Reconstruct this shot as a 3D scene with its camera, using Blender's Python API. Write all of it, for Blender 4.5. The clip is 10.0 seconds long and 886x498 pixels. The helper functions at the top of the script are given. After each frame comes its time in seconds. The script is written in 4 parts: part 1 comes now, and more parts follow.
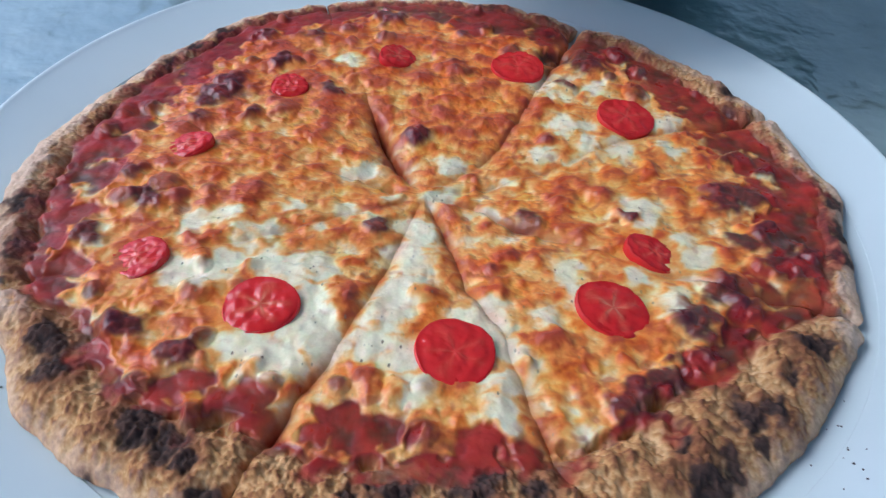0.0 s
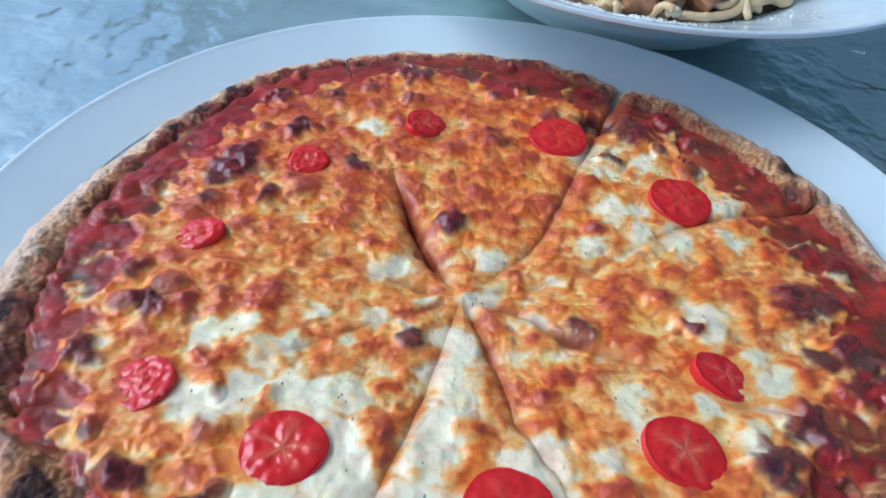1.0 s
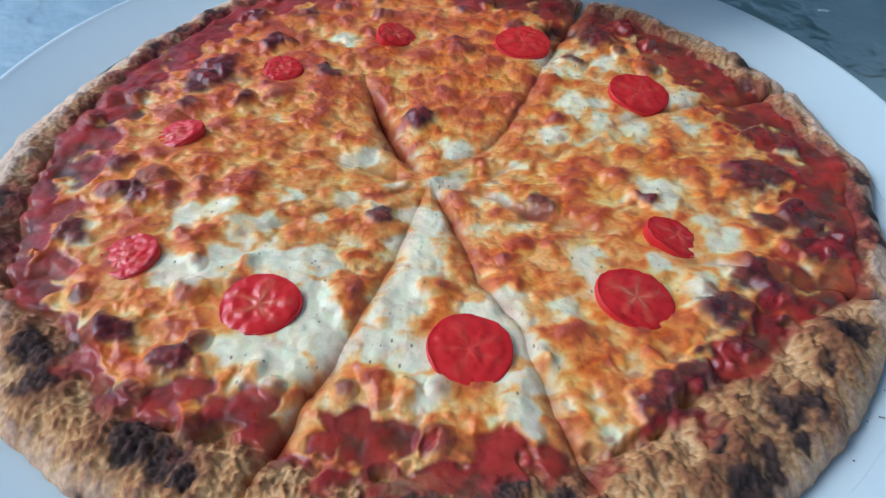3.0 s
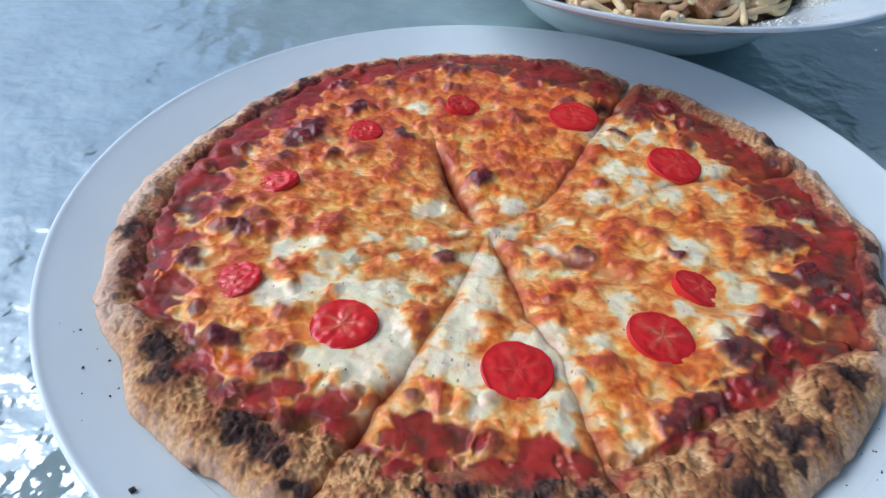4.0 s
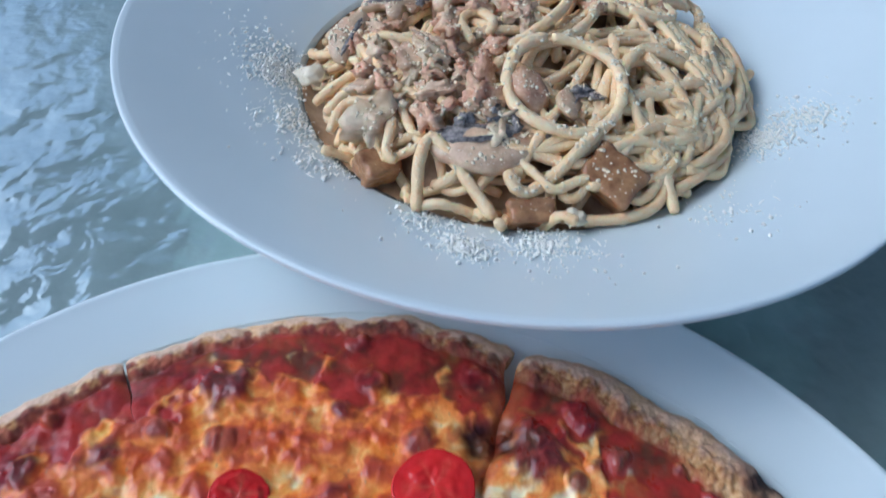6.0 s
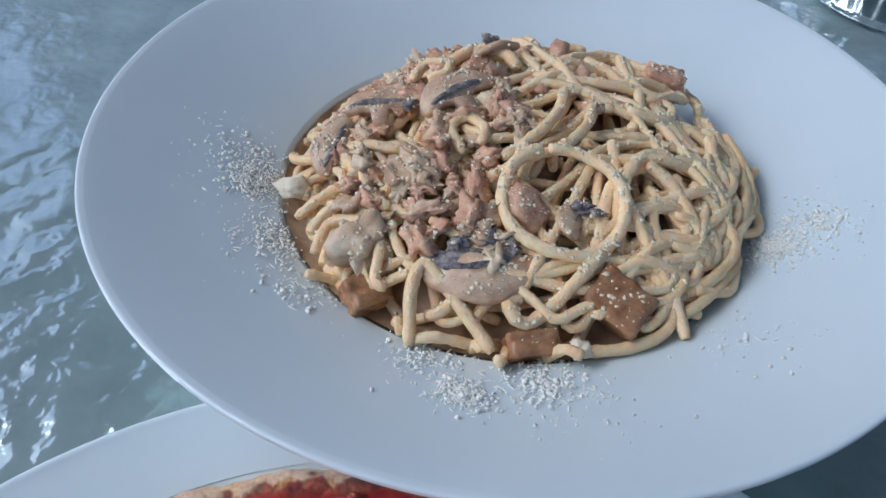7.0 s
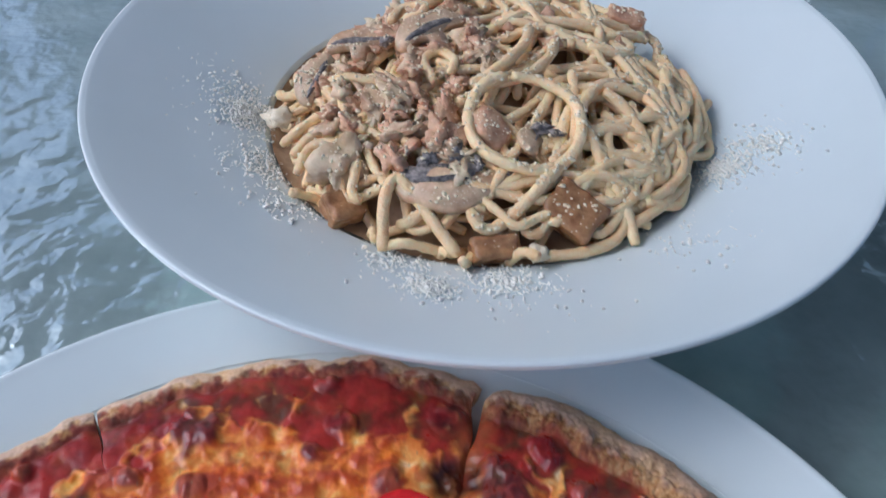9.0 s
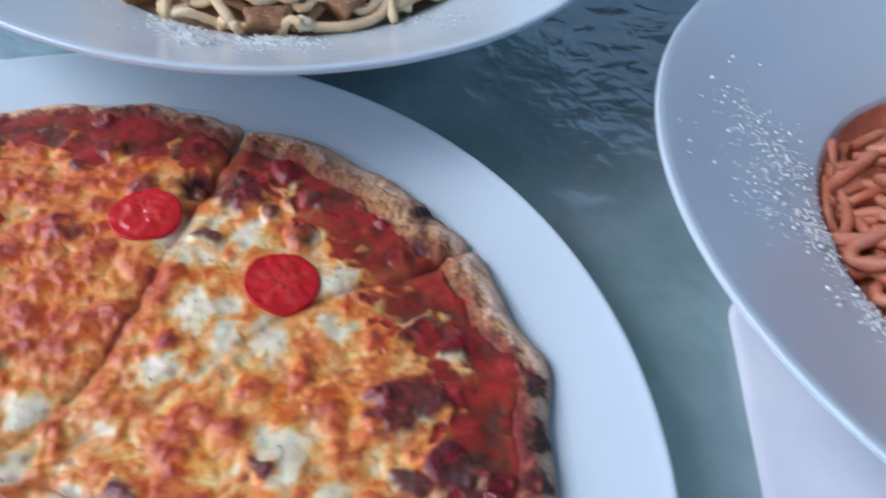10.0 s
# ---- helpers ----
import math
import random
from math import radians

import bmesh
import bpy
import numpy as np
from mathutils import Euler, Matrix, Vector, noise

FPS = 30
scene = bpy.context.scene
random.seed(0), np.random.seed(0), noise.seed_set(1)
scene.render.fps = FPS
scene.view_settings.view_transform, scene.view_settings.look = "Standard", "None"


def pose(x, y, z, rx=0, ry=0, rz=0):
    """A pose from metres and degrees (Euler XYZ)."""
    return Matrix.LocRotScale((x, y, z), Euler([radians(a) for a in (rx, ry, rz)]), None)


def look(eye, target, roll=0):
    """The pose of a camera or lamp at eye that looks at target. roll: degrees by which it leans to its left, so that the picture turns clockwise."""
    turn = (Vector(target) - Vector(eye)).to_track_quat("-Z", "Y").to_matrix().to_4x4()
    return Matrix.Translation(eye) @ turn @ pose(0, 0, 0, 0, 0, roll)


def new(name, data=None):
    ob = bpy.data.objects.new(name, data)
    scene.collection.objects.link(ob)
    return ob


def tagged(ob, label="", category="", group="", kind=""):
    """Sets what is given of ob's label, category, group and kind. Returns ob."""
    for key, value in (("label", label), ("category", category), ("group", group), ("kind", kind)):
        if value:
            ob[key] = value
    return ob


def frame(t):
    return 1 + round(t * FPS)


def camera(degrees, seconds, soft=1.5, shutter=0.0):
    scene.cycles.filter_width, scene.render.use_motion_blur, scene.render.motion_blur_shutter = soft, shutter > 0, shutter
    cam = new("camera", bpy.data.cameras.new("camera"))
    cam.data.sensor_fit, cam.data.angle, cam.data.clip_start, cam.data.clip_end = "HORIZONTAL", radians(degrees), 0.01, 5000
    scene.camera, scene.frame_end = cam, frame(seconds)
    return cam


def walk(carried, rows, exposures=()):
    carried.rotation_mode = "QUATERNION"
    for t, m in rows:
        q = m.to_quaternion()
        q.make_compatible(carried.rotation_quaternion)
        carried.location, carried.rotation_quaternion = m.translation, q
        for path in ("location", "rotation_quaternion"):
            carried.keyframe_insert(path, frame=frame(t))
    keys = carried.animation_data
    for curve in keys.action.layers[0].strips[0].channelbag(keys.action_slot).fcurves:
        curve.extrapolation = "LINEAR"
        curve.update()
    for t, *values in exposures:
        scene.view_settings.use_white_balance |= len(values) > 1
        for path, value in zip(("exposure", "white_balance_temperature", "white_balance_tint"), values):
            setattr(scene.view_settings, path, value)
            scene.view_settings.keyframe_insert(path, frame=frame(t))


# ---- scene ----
# camera: seconds, eye, yaw, pitch, roll
cam = camera(58.97, 10.0, soft=1.5, shutter=0.25)
PATH = [
    (0, (-0.0002, -0.2016, 0.1871), -2.55, -43.70, 4.46),
    (0.5, (-0.0117, -0.1865, 0.1861), -2.41, -44.48, 4.77),
    (1, (-0.0157, -0.1573, 0.1908), -3.50, -44.05, 5.87),
    (1.5, (-0.0089, -0.1428, 0.1832), -2.53, -45.45, 3.88),
    (2, (-0.0052, -0.1564, 0.1816), -2.60, -45.33, 3.79),
    (2.2, (-0.0024, -0.1652, 0.1783), -2.04, -45.81, 3.23),
    (3.3, (-0.0048, -0.1970, 0.1794), -3.86, -44.49, 3.91),
    (3.5, (-0.0080, -0.2033, 0.1888), -4.72, -43.80, 6.01),
    (4, (-0.0079, -0.2233, 0.2003), 1.82, -40.63, 2.93),
    (4.5, (0.0078, -0.1906, 0.2046), 0.69, -42.31, 1.94),
    (5, (0.0107, -0.1284, 0.2023), -6.17, -43.56, 3.48),
    (5.5, (0.0176, -0.0652, 0.2013), -9.01, -45.26, 3.97),
    (6, (0.0192, -0.0126, 0.2092), -10.16, -46.56, 3.37),
    (6.1, (0.0206, -0.0036, 0.2102), -11.08, -46.38, 3.71),
    (6.2, (0.0199, 0.0024, 0.2109), -10.70, -46.09, 2.87),
    (7.3, (0.0216, 0.0273, 0.2212), -12.68, -44.77, 4.07),
    (7.5, (0.0182, 0.0286, 0.2198), -13.46, -45.17, 4.69),
    (8, (0.0231, 0.0242, 0.2212), -12.95, -45.42, 3.82),
    (8.5, (0.0262, 0.0149, 0.2200), -12.91, -45.16, 3.58),
    (9, (0.0267, -0.0119, 0.2178), -11.19, -45.33, 2.38),
    (9.5, (0.0390, -0.0624, 0.2094), -12.61, -46.25, 3.11),
    (10, (0.0804, -0.1002, 0.2009), -16.10, -48.07, 6.65),
]

# seconds, stops, kelvin, tint
LOOKS = [(0.0, -0.06, 4990, 11.0), (0.5, -0.01, 4870, 10.0), (1.0, 0.09, 4770, 8.0), (1.5, 0.03, 4840, 12.0), (2.2, 0.03, 4840, 12.0),
         (3.4, -0.11, 4820, 5.0), (4.0, 0.03, 5170, 14.0), (4.5, 0.07, 4980, 13.5), (5.0, -0.08, 4980, 16.5), (5.5, -0.01, 4730, 12.0),
         (6.0, -0.09, 4860, 10.0), (6.2, -0.11, 4880, 10.0), (7.5, -0.38, 5220, 16.0), (9.0, -0.19, 5270, 16.0), (9.5, 0.0, 5170, 16.0),
         (10.0, -0.05, 4970, 16.0)]


def aim(eye, yaw, pitch, roll):
    y, p = radians(yaw), radians(pitch)
    ahead = Vector((-math.sin(y) * math.cos(p), math.cos(y) * math.cos(p), math.sin(p)))
    return look(eye, Vector(eye) + ahead, roll)


walk(cam, [(t, aim(eye, yaw, pitch, roll)) for t, eye, yaw, pitch, roll in PATH], LOOKS)

# ---- light: soft daylight from the open side, an added unseen wall shades the other ----
world = bpy.data.worlds.new("sky")
scene.world = world
world.use_nodes = True
sky = world.node_tree.nodes.new("ShaderNodeTexSky")
sky.sky_type, sky.sun_disc = "NISHITA", False
sky.sun_elevation, sky.sun_rotation = radians(49), radians(-80)
sky.dust_density, sky.ozone_density = 5.0, 1.0
world.node_tree.links.new(sky.outputs[0], world.node_tree.nodes["Background"].inputs[0])
world.node_tree.nodes["Background"].inputs[1].default_value = 0.15

sun_data = bpy.data.lights.new("sun", "SUN")
sun_data.energy, sun_data.angle, sun_data.color = 1.2, radians(44), (1.0, 0.97, 0.93)
sun = new("sun", sun_data)
sun.matrix_basis = look((-0.646, 0.114, 0.755), (0, 0, 0))

# ---- materials ----
def mat(name):
    m = bpy.data.materials.new(name)
    m.use_nodes = True
    return m, m.node_tree.nodes, m.node_tree.links, m.node_tree.nodes["Principled BSDF"]


def put(node, **values):
    for key, value in values.items():
        node.inputs[key.replace("_", " ")].default_value = value
    return node


def noise_node(nodes, links, scale, detail=4.0, rough=0.55, vector=None):
    n = nodes.new("ShaderNodeTexNoise")
    put(n, Scale=scale, Detail=detail, Roughness=rough)
    if vector is None:
        vector = nodes.new("ShaderNodeTexCoord").outputs["Object"]
    links.new(vector, n.inputs["Vector"])
    return n


def bump_node(nodes, links, height, bsdf, strength=0.3, distance=0.001, under=None):
    b = nodes.new("ShaderNodeBump")
    put(b, Strength=strength, Distance=distance)
    links.new(height, b.inputs["Height"])
    if under is not None:
        links.new(under.outputs[0], b.inputs["Normal"])
    links.new(b.outputs[0], bsdf.inputs["Normal"])
    return b


def ramp_node(nodes, links, fac, stops):
    r = nodes.new("ShaderNodeValToRGB")
    el = r.color_ramp.elements
    while len(el) < len(stops):
        el.new(0.5)
    for e, (at, c) in zip(el, stops):
        e.position, e.color = at, (*c, 1)
    links.new(fac, r.inputs[0])
    return r


def mottled(name, low, high, scale, rough=0.5, bump=0.3, bump_scale=None, distance=0.0006, spread=(0.3, 0.7), soak=0.0):
    """A surface whose colour runs between two shades in patches and grain, with fine relief."""
    m, nodes, links, b = mat(name)
    n = noise_node(nodes, links, scale, 6.0, 0.65)
    r = ramp_node(nodes, links, n.outputs[0], ((spread[0], low), (spread[1], high)))
    links.new(r.outputs[0], b.inputs["Base Color"])
    if soak:
        put(b, Subsurface_Weight=soak, Subsurface_Scale=0.004)
        info = nodes.new("ShaderNodeObjectInfo")
        own = ramp_node(nodes, links, info.outputs["Random"], ((0.0, (0.90, 0.87, 0.82)), (1.0, (1.06, 1.05, 1.03))))
        mul = nodes.new("ShaderNodeMix")
        mul.data_type, mul.blend_type = "RGBA", "MULTIPLY"
        mul.inputs[0].default_value = 1.0
        links.new(r.outputs[0], mul.inputs[6])
        links.new(own.outputs[0], mul.inputs[7])
        links.new(mul.outputs[2], b.inputs["Base Color"])
    b.inputs["Roughness"].default_value = rough
    f = noise_node(nodes, links, bump_scale or scale * 4, 4.0)
    bump_node(nodes, links, f.outputs[0], b, bump, distance)
    return m


def porcelain(name):
    m, nodes, links, b = mat(name)
    n = noise_node(nodes, links, 14, 3.0)
    r = ramp_node(nodes, links, n.outputs[0], ((0.3, (0.70, 0.80, 0.79)), (0.7, (0.75, 0.845, 0.835))))
    links.new(r.outputs[0], b.inputs["Base Color"])
    f = noise_node(nodes, links, 55, 3.0)
    rr = ramp_node(nodes, links, f.outputs[0], ((0.35, (0.1, 0.1, 0.1)), (0.75, (0.24, 0.24, 0.24))))
    links.new(rr.outputs[0], b.inputs["Roughness"])
    bump_node(nodes, links, n.outputs[0], b, 0.15, 0.002)
    return m


def hammered_glass(name):
    m, nodes, links, b = mat(name)
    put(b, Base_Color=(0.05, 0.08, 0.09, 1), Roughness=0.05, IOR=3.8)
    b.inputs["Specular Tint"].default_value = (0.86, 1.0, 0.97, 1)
    co = nodes.new("ShaderNodeTexCoord").outputs["Object"]
    warp = noise_node(nodes, links, 55, 2.0, 0.5, co)
    add = nodes.new("ShaderNodeVectorMath")
    add.operation = "MULTIPLY_ADD"
    links.new(warp.outputs["Color"], add.inputs[0])
    add.inputs[1].default_value = (0.012, 0.012, 0.012)
    links.new(co, add.inputs[2])
    v = nodes.new("ShaderNodeTexVoronoi")
    v.feature = "SMOOTH_F1"
    put(v, Scale=80.0, Smoothness=0.7)
    links.new(add.outputs[0], v.inputs["Vector"])
    first = bump_node(nodes, links, v.outputs["Distance"], b, 0.15, 0.0050)
    wave = noise_node(nodes, links, 34, 3.0, 0.5, add.outputs[0])
    first = bump_node(nodes, links, wave.outputs[0], b, 0.36, 0.008, first)
    fine = noise_node(nodes, links, 150, 2.0, 0.5, co)
    bump_node(nodes, links, fine.outputs[0], b, 0.20, 0.0018, first)
    cloud = noise_node(nodes, links, 22, 6.0)
    r = ramp_node(nodes, links, cloud.outputs[0], ((0.3, (0.25, 0.325, 0.32)), (0.7, (0.38, 0.475, 0.465))))
    links.new(r.outputs[0], b.inputs["Base Color"])
    return m


def baked(name, gloss=(0.75, 0.3), grain=1.0, flecks=True, soak=0.25):
    """Food whose pigment lies in the mesh attributes: tint, wet (oily) and cheese (bears herbs)."""
    m, nodes, links, b = mat(name)
    tint = nodes.new("ShaderNodeAttribute")
    tint.attribute_name = "tint"
    co = nodes.new("ShaderNodeTexCoord").outputs["Object"]
    fine = noise_node(nodes, links, 1500 if grain < 1 else 850, 4.0, 0.7, co)
    shade = ramp_node(nodes, links, fine.outputs[0], ((0.25, (0.66, 0.60, 0.52)), (0.5, (1.0, 1.0, 1.0)), (0.78, (1.25, 1.3, 1.35))))
    mul = nodes.new("ShaderNodeMix")
    mul.data_type, mul.blend_type = "RGBA", "MULTIPLY"
    mul.inputs[0].default_value = 0.4 * grain
    links.new(tint.outputs["Color"], mul.inputs[6])
    links.new(shade.outputs[0], mul.inputs[7])
    colour = mul.outputs[2]
    if flecks:
        v = nodes.new("ShaderNodeTexVoronoi")
        st = nodes.new("ShaderNodeMapping")
        st.inputs["Scale"].default_value = (1.0, 0.55, 0.3)
        st.inputs["Rotation"].default_value = (0, 0, 0.7)
        links.new(co, st.inputs["Vector"])
        links.new(st.outputs[0], v.inputs["Vector"])
        put(v, Scale=460.0)
        dot = ramp_node(nodes, links, v.outputs["Distance"], ((0.12, (1, 1, 1)), (0.19, (0, 0, 0))))
        some = ramp_node(nodes, links, noise_node(nodes, links, 120, 2.0, 0.5, co).outputs[0], ((0.48, (0, 0, 0)), (0.56, (1, 1, 1))))
        che = nodes.new("ShaderNodeAttribute")
        che.attribute_name = "cheese"
        a = nodes.new("ShaderNodeMath")
        a.operation = "MULTIPLY"
        links.new(dot.outputs[0], a.inputs[0])
        links.new(some.outputs[0], a.inputs[1])
        a2 = nodes.new("ShaderNodeMath")
        a2.operation = "MULTIPLY"
        links.new(a.outputs[0], a2.inputs[0])
        links.new(che.outputs["Fac"], a2.inputs[1])
        herb = nodes.new("ShaderNodeMix")
        herb.data_type = "RGBA"
        links.new(a2.outputs[0], herb.inputs[0])
        links.new(colour, herb.inputs[6])
        herb.inputs[7].default_value = (0.30, 0.24, 0.14, 1)
        colour = herb.outputs[2]
    links.new(colour, b.inputs["Base Color"])
    put(b, Subsurface_Weight=soak, Subsurface_Scale=0.0009)
    b.inputs["Specular IOR Level"].default_value = 0.45
    wet = nodes.new("ShaderNodeAttribute")
    wet.attribute_name = "wet"
    rr = ramp_node(nodes, links, wet.outputs["Fac"], ((0.0, (gloss[0],) * 3), (1.0, (gloss[1],) * 3)))
    links.new(rr.outputs[0], b.inputs["Roughness"])
    one = bump_node(nodes, links, noise_node(nodes, links, 520, 3.0, 0.5, co).outputs[0], b, 0.26 * grain, 0.0008)
    bump_node(nodes, links, fine.outputs[0], b, 0.2 * grain, 0.0003 if grain < 1 else 0.0007, one)
    return m


def pressed_glass(name):
    m, nodes, links, b = mat(name)
    put(b, Base_Color=(0.86, 0.93, 0.93, 1), Roughness=0.03, IOR=1.5, Transmission_Weight=1.0)
    n = noise_node(nodes, links, 60, 2.0)
    bump_node(nodes, links, n.outputs[0], b, 0.1, 0.002)
    return m


def woven(name):
    m, nodes, links, b = mat(name)
    n = noise_node(nodes, links, 40, 4.0)
    r = ramp_node(nodes, links, n.outputs[0], ((0.3, (0.74, 0.75, 0.77)), (0.7, (0.83, 0.83, 0.83))))
    links.new(r.outputs[0], b.inputs["Base Color"])
    b.inputs["Roughness"].default_value = 0.85
    w = noise_node(nodes, links, 1800, 2.0)
    bump_node(nodes, links, w.outputs[0], b, 0.4, 0.0003)
    return m


PORCELAIN = porcelain("white_porcelain")
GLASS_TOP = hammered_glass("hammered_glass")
PRESSED = pressed_glass("pressed_glass")
CHEESE = baked("baked_cheese", (0.52, 0.22), 0.6)
CRUST = baked("baked_crust", (0.92, 0.55), 1.4, False, 0.05)
TOMATO = baked("tomato_flesh", (0.34, 0.17), 0.2, False, 0.3)
SPAGHETTI = mottled("creamy_spaghetti", (0.95, 0.63, 0.30), (0.98, 0.83, 0.52), 260, 0.5, 0.7, 900, 0.0008, soak=0.15)
SPAGHETTI_RED = mottled("tomato_spaghetti", (0.50, 0.14, 0.06), (0.74, 0.32, 0.17), 160, 0.38, 0.5, 900, 0.0005, soak=0.2)
HAM = mottled("fried_ham", (0.50, 0.24, 0.13), (0.88, 0.62, 0.40), 210, 0.5, 0.6, 600, 0.0008, soak=0.15)
MUSHROOM = mottled("cooked_mushroom", (0.45, 0.28, 0.16), (0.82, 0.63, 0.41), 160, 0.42, 0.4, 500, 0.0006, soak=0.15)
MUSHROOM_DARK = mottled("mushroom_gills", (0.035, 0.033, 0.036), (0.46, 0.41, 0.36), 480, 0.5, 0.7, 700, 0.0008)
BROWNED = mottled("browned_mushroom", (0.24, 0.10, 0.04), (0.58, 0.34, 0.16), 190, 0.35, 0.4, 500, 0.0006, soak=0.15)
CREAM = mottled("cream_sauce", (0.58, 0.40, 0.22), (0.84, 0.72, 0.50), 130, 0.4, 0.4, 420, 0.0008, soak=0.15)
SAUCE_DEEP = mottled("brown_pasta_sauce", (0.26, 0.16, 0.085), (0.50, 0.36, 0.21), 120, 0.4, 0.4, 420, 0.0008)
PARMESAN = mottled("grated_parmesan", (0.95, 0.96, 0.83), (0.98, 0.98, 0.91), 300, 0.7, 0.03, 1500, 0.0001)
CRUMB = mottled("melted_cheese_crumb", (0.88, 0.74, 0.48), (0.95, 0.88, 0.66), 300, 0.6, 0.6, 1400, 0.0006)
PEPPER = mottled("charred_crumb", (0.02, 0.015, 0.015), (0.06, 0.04, 0.03), 500, 0.8, 0.3)
PAVING = mottled("grey_paving", (0.16, 0.17, 0.17), (0.26, 0.26, 0.25), 3, 0.9, 0.4, 60, 0.004)
PLASTER = mottled("grey_plaster", (0.62, 0.67, 0.67), (0.76, 0.80, 0.80), 1.4, 0.9, 0.4, 40, 0.01)
POST = mottled("grey_painted_metal", (0.20, 0.21, 0.22), (0.28, 0.29, 0.30), 9, 0.45, 0.1, 200, 0.0005)
CANVAS = mottled("awning_canvas", (0.28, 0.31, 0.33), (0.38, 0.41, 0.43), 5, 0.9, 0.3, 400, 0.001)
LINEN = woven("white_napkin")


# ---- builders ----
def thing(name, at, label, category, group="", kind=""):
    ob = new(name)
    ob.location = at
    ob.empty_display_size = 0.01
    return tagged(ob, label, category, group, kind)


def link_mesh(name, verts, faces, material, parent=None, label="", smooth=True):
    """A mesh in world places, at top level or as a part under a thing or a part."""
    me = bpy.data.meshes.new(name)
    me.from_pydata(verts, [], faces)
    me.materials.append(material)
    if smooth:
        me.polygons.foreach_set("use_smooth", [True] * len(me.polygons))
    me.update()
    ob = new(name, me)
    if parent is not None:
        ob.parent = parent
        if parent.data is None:
            ob.matrix_parent_inverse = Matrix.Translation(-parent.location)
    if label:
        tagged(ob, label)
    return ob


def part(name, bm, material, parent, label=""):
    """A bmesh, in world places, as one part."""
    verts = [v.co[:] for v in bm.verts]
    bm.verts.index_update()
    faces = [[v.index for v in f.verts] for f in bm.faces]
    bm.free()
    return link_mesh(name, verts, faces, material, parent, label)


def paint(ob, layers):
    """Pigment and surface attributes on a mesh's points: arrays of n x 3 or n."""
    for name, values in layers.items():
        values = np.asarray(values, dtype=np.float32)
        if values.ndim == 2:
            at = ob.data.attributes.new(name, "FLOAT_COLOR", "POINT")
            at.data.foreach_set("color", np.c_[values, np.ones(len(values), np.float32)].ravel())
        else:
            at = ob.data.attributes.new(name, "FLOAT", "POINT")
            at.data.foreach_set("value", values.ravel())


def lathe(profile, at, turns=160):
    """Points and faces of a turned form; profile: (radius, height) from the inside over the rim to the foot."""
    ang = np.linspace(0, 2 * np.pi, turns, endpoint=False)
    verts = [(at[0] + r * np.cos(a), at[1] + r * np.sin(a), at[2] + z) for r, z in profile for a in ang]
    faces = [(j * turns + k, j * turns + (k + 1) % turns, (j + 1) * turns + (k + 1) % turns, (j + 1) * turns + k)
             for j in range(len(profile) - 1) for k in range(turns)]
    faces.append([k for k in range(turns)][::-1])
    faces.append([(len(profile) - 1) * turns + k for k in range(turns)])
    return verts, faces


def smooth_profile(points, steps=6):
    """A rounded line through the points of a profile."""
    out = []
    p = [points[0], *points, points[-1]]
    for a, b, c, d in zip(p, p[1:], p[2:], p[3:]):
        for s in range(steps):
            t = s / steps
            out.append(tuple(0.5 * (2 * b[i] + (c[i] - a[i]) * t + (2 * a[i] - 5 * b[i] + 4 * c[i] - d[i]) * t * t
                                    + (3 * b[i] - a[i] - 3 * c[i] + d[i]) * t ** 3) for i in (0, 1)))
    return out + [points[-1]]


# ---- fields of noise over the plan ----
def _rand(ix, iy, seed):
    h = (ix.astype(np.int64) * 374761393 + iy.astype(np.int64) * 668265263 + seed * 1442695041) & 0xFFFFFFFF
    h = ((h ^ (h >> 13)) * 1274126177) & 0xFFFFFFFF
    h = ((h ^ (h >> 16)) * 1103515245) & 0xFFFFFFFF
    return ((h ^ (h >> 15)) & 0xFFFFFF) / float(0x1000000)


def perlin(x, y, size, seed):
    x, y = x / size, y / size
    ix, iy = np.floor(x), np.floor(y)
    fx, fy = x - ix, y - iy
    u, v = fx * fx * fx * (fx * (fx * 6 - 15) + 10), fy * fy * fy * (fy * (fy * 6 - 15) + 10)

    def corner(a, b):
        g = _rand(ix + a, iy + b, seed) * 2 * np.pi
        return np.cos(g) * (fx - a) + np.sin(g) * (fy - b)

    low = corner(0, 0) * (1 - u) + corner(1, 0) * u
    high = corner(0, 1) * (1 - u) + corner(1, 1) * u
    return 1.5 * (low * (1 - v) + high * v)


def fbm(x, y, size, seed, octaves=3):
    total, gain = 0.0, 1.0
    for o in range(octaves):
        total = total + gain * perlin(x, y, size / 2 ** o, seed + 17 * o)
        gain *= 0.55
    return total


def blobs(x, y, cell, least, most, share, seed):
    """Round bubbles of random size, one at most in each cell: 1 in the middle, 0 outside."""
    ix, iy = np.floor(x / cell), np.floor(y / cell)
    best = np.zeros_like(x)
    for a in (-1, 0, 1):
        for b in (-1, 0, 1):
            cx, cy = ix + a, iy + b
            px = (cx + 0.1 + 0.8 * _rand(cx, cy, seed)) * cell
            py = (cy + 0.1 + 0.8 * _rand(cx, cy, seed + 1)) * cell
            rad = least + (most - least) * _rand(cx, cy, seed + 2) ** 1.5
            on = _rand(cx, cy, seed + 3) < share
            best = np.maximum(best, np.where(on, 1 - np.hypot(x - px, y - py) / rad, 0))
    return np.clip(best, 0, 1)


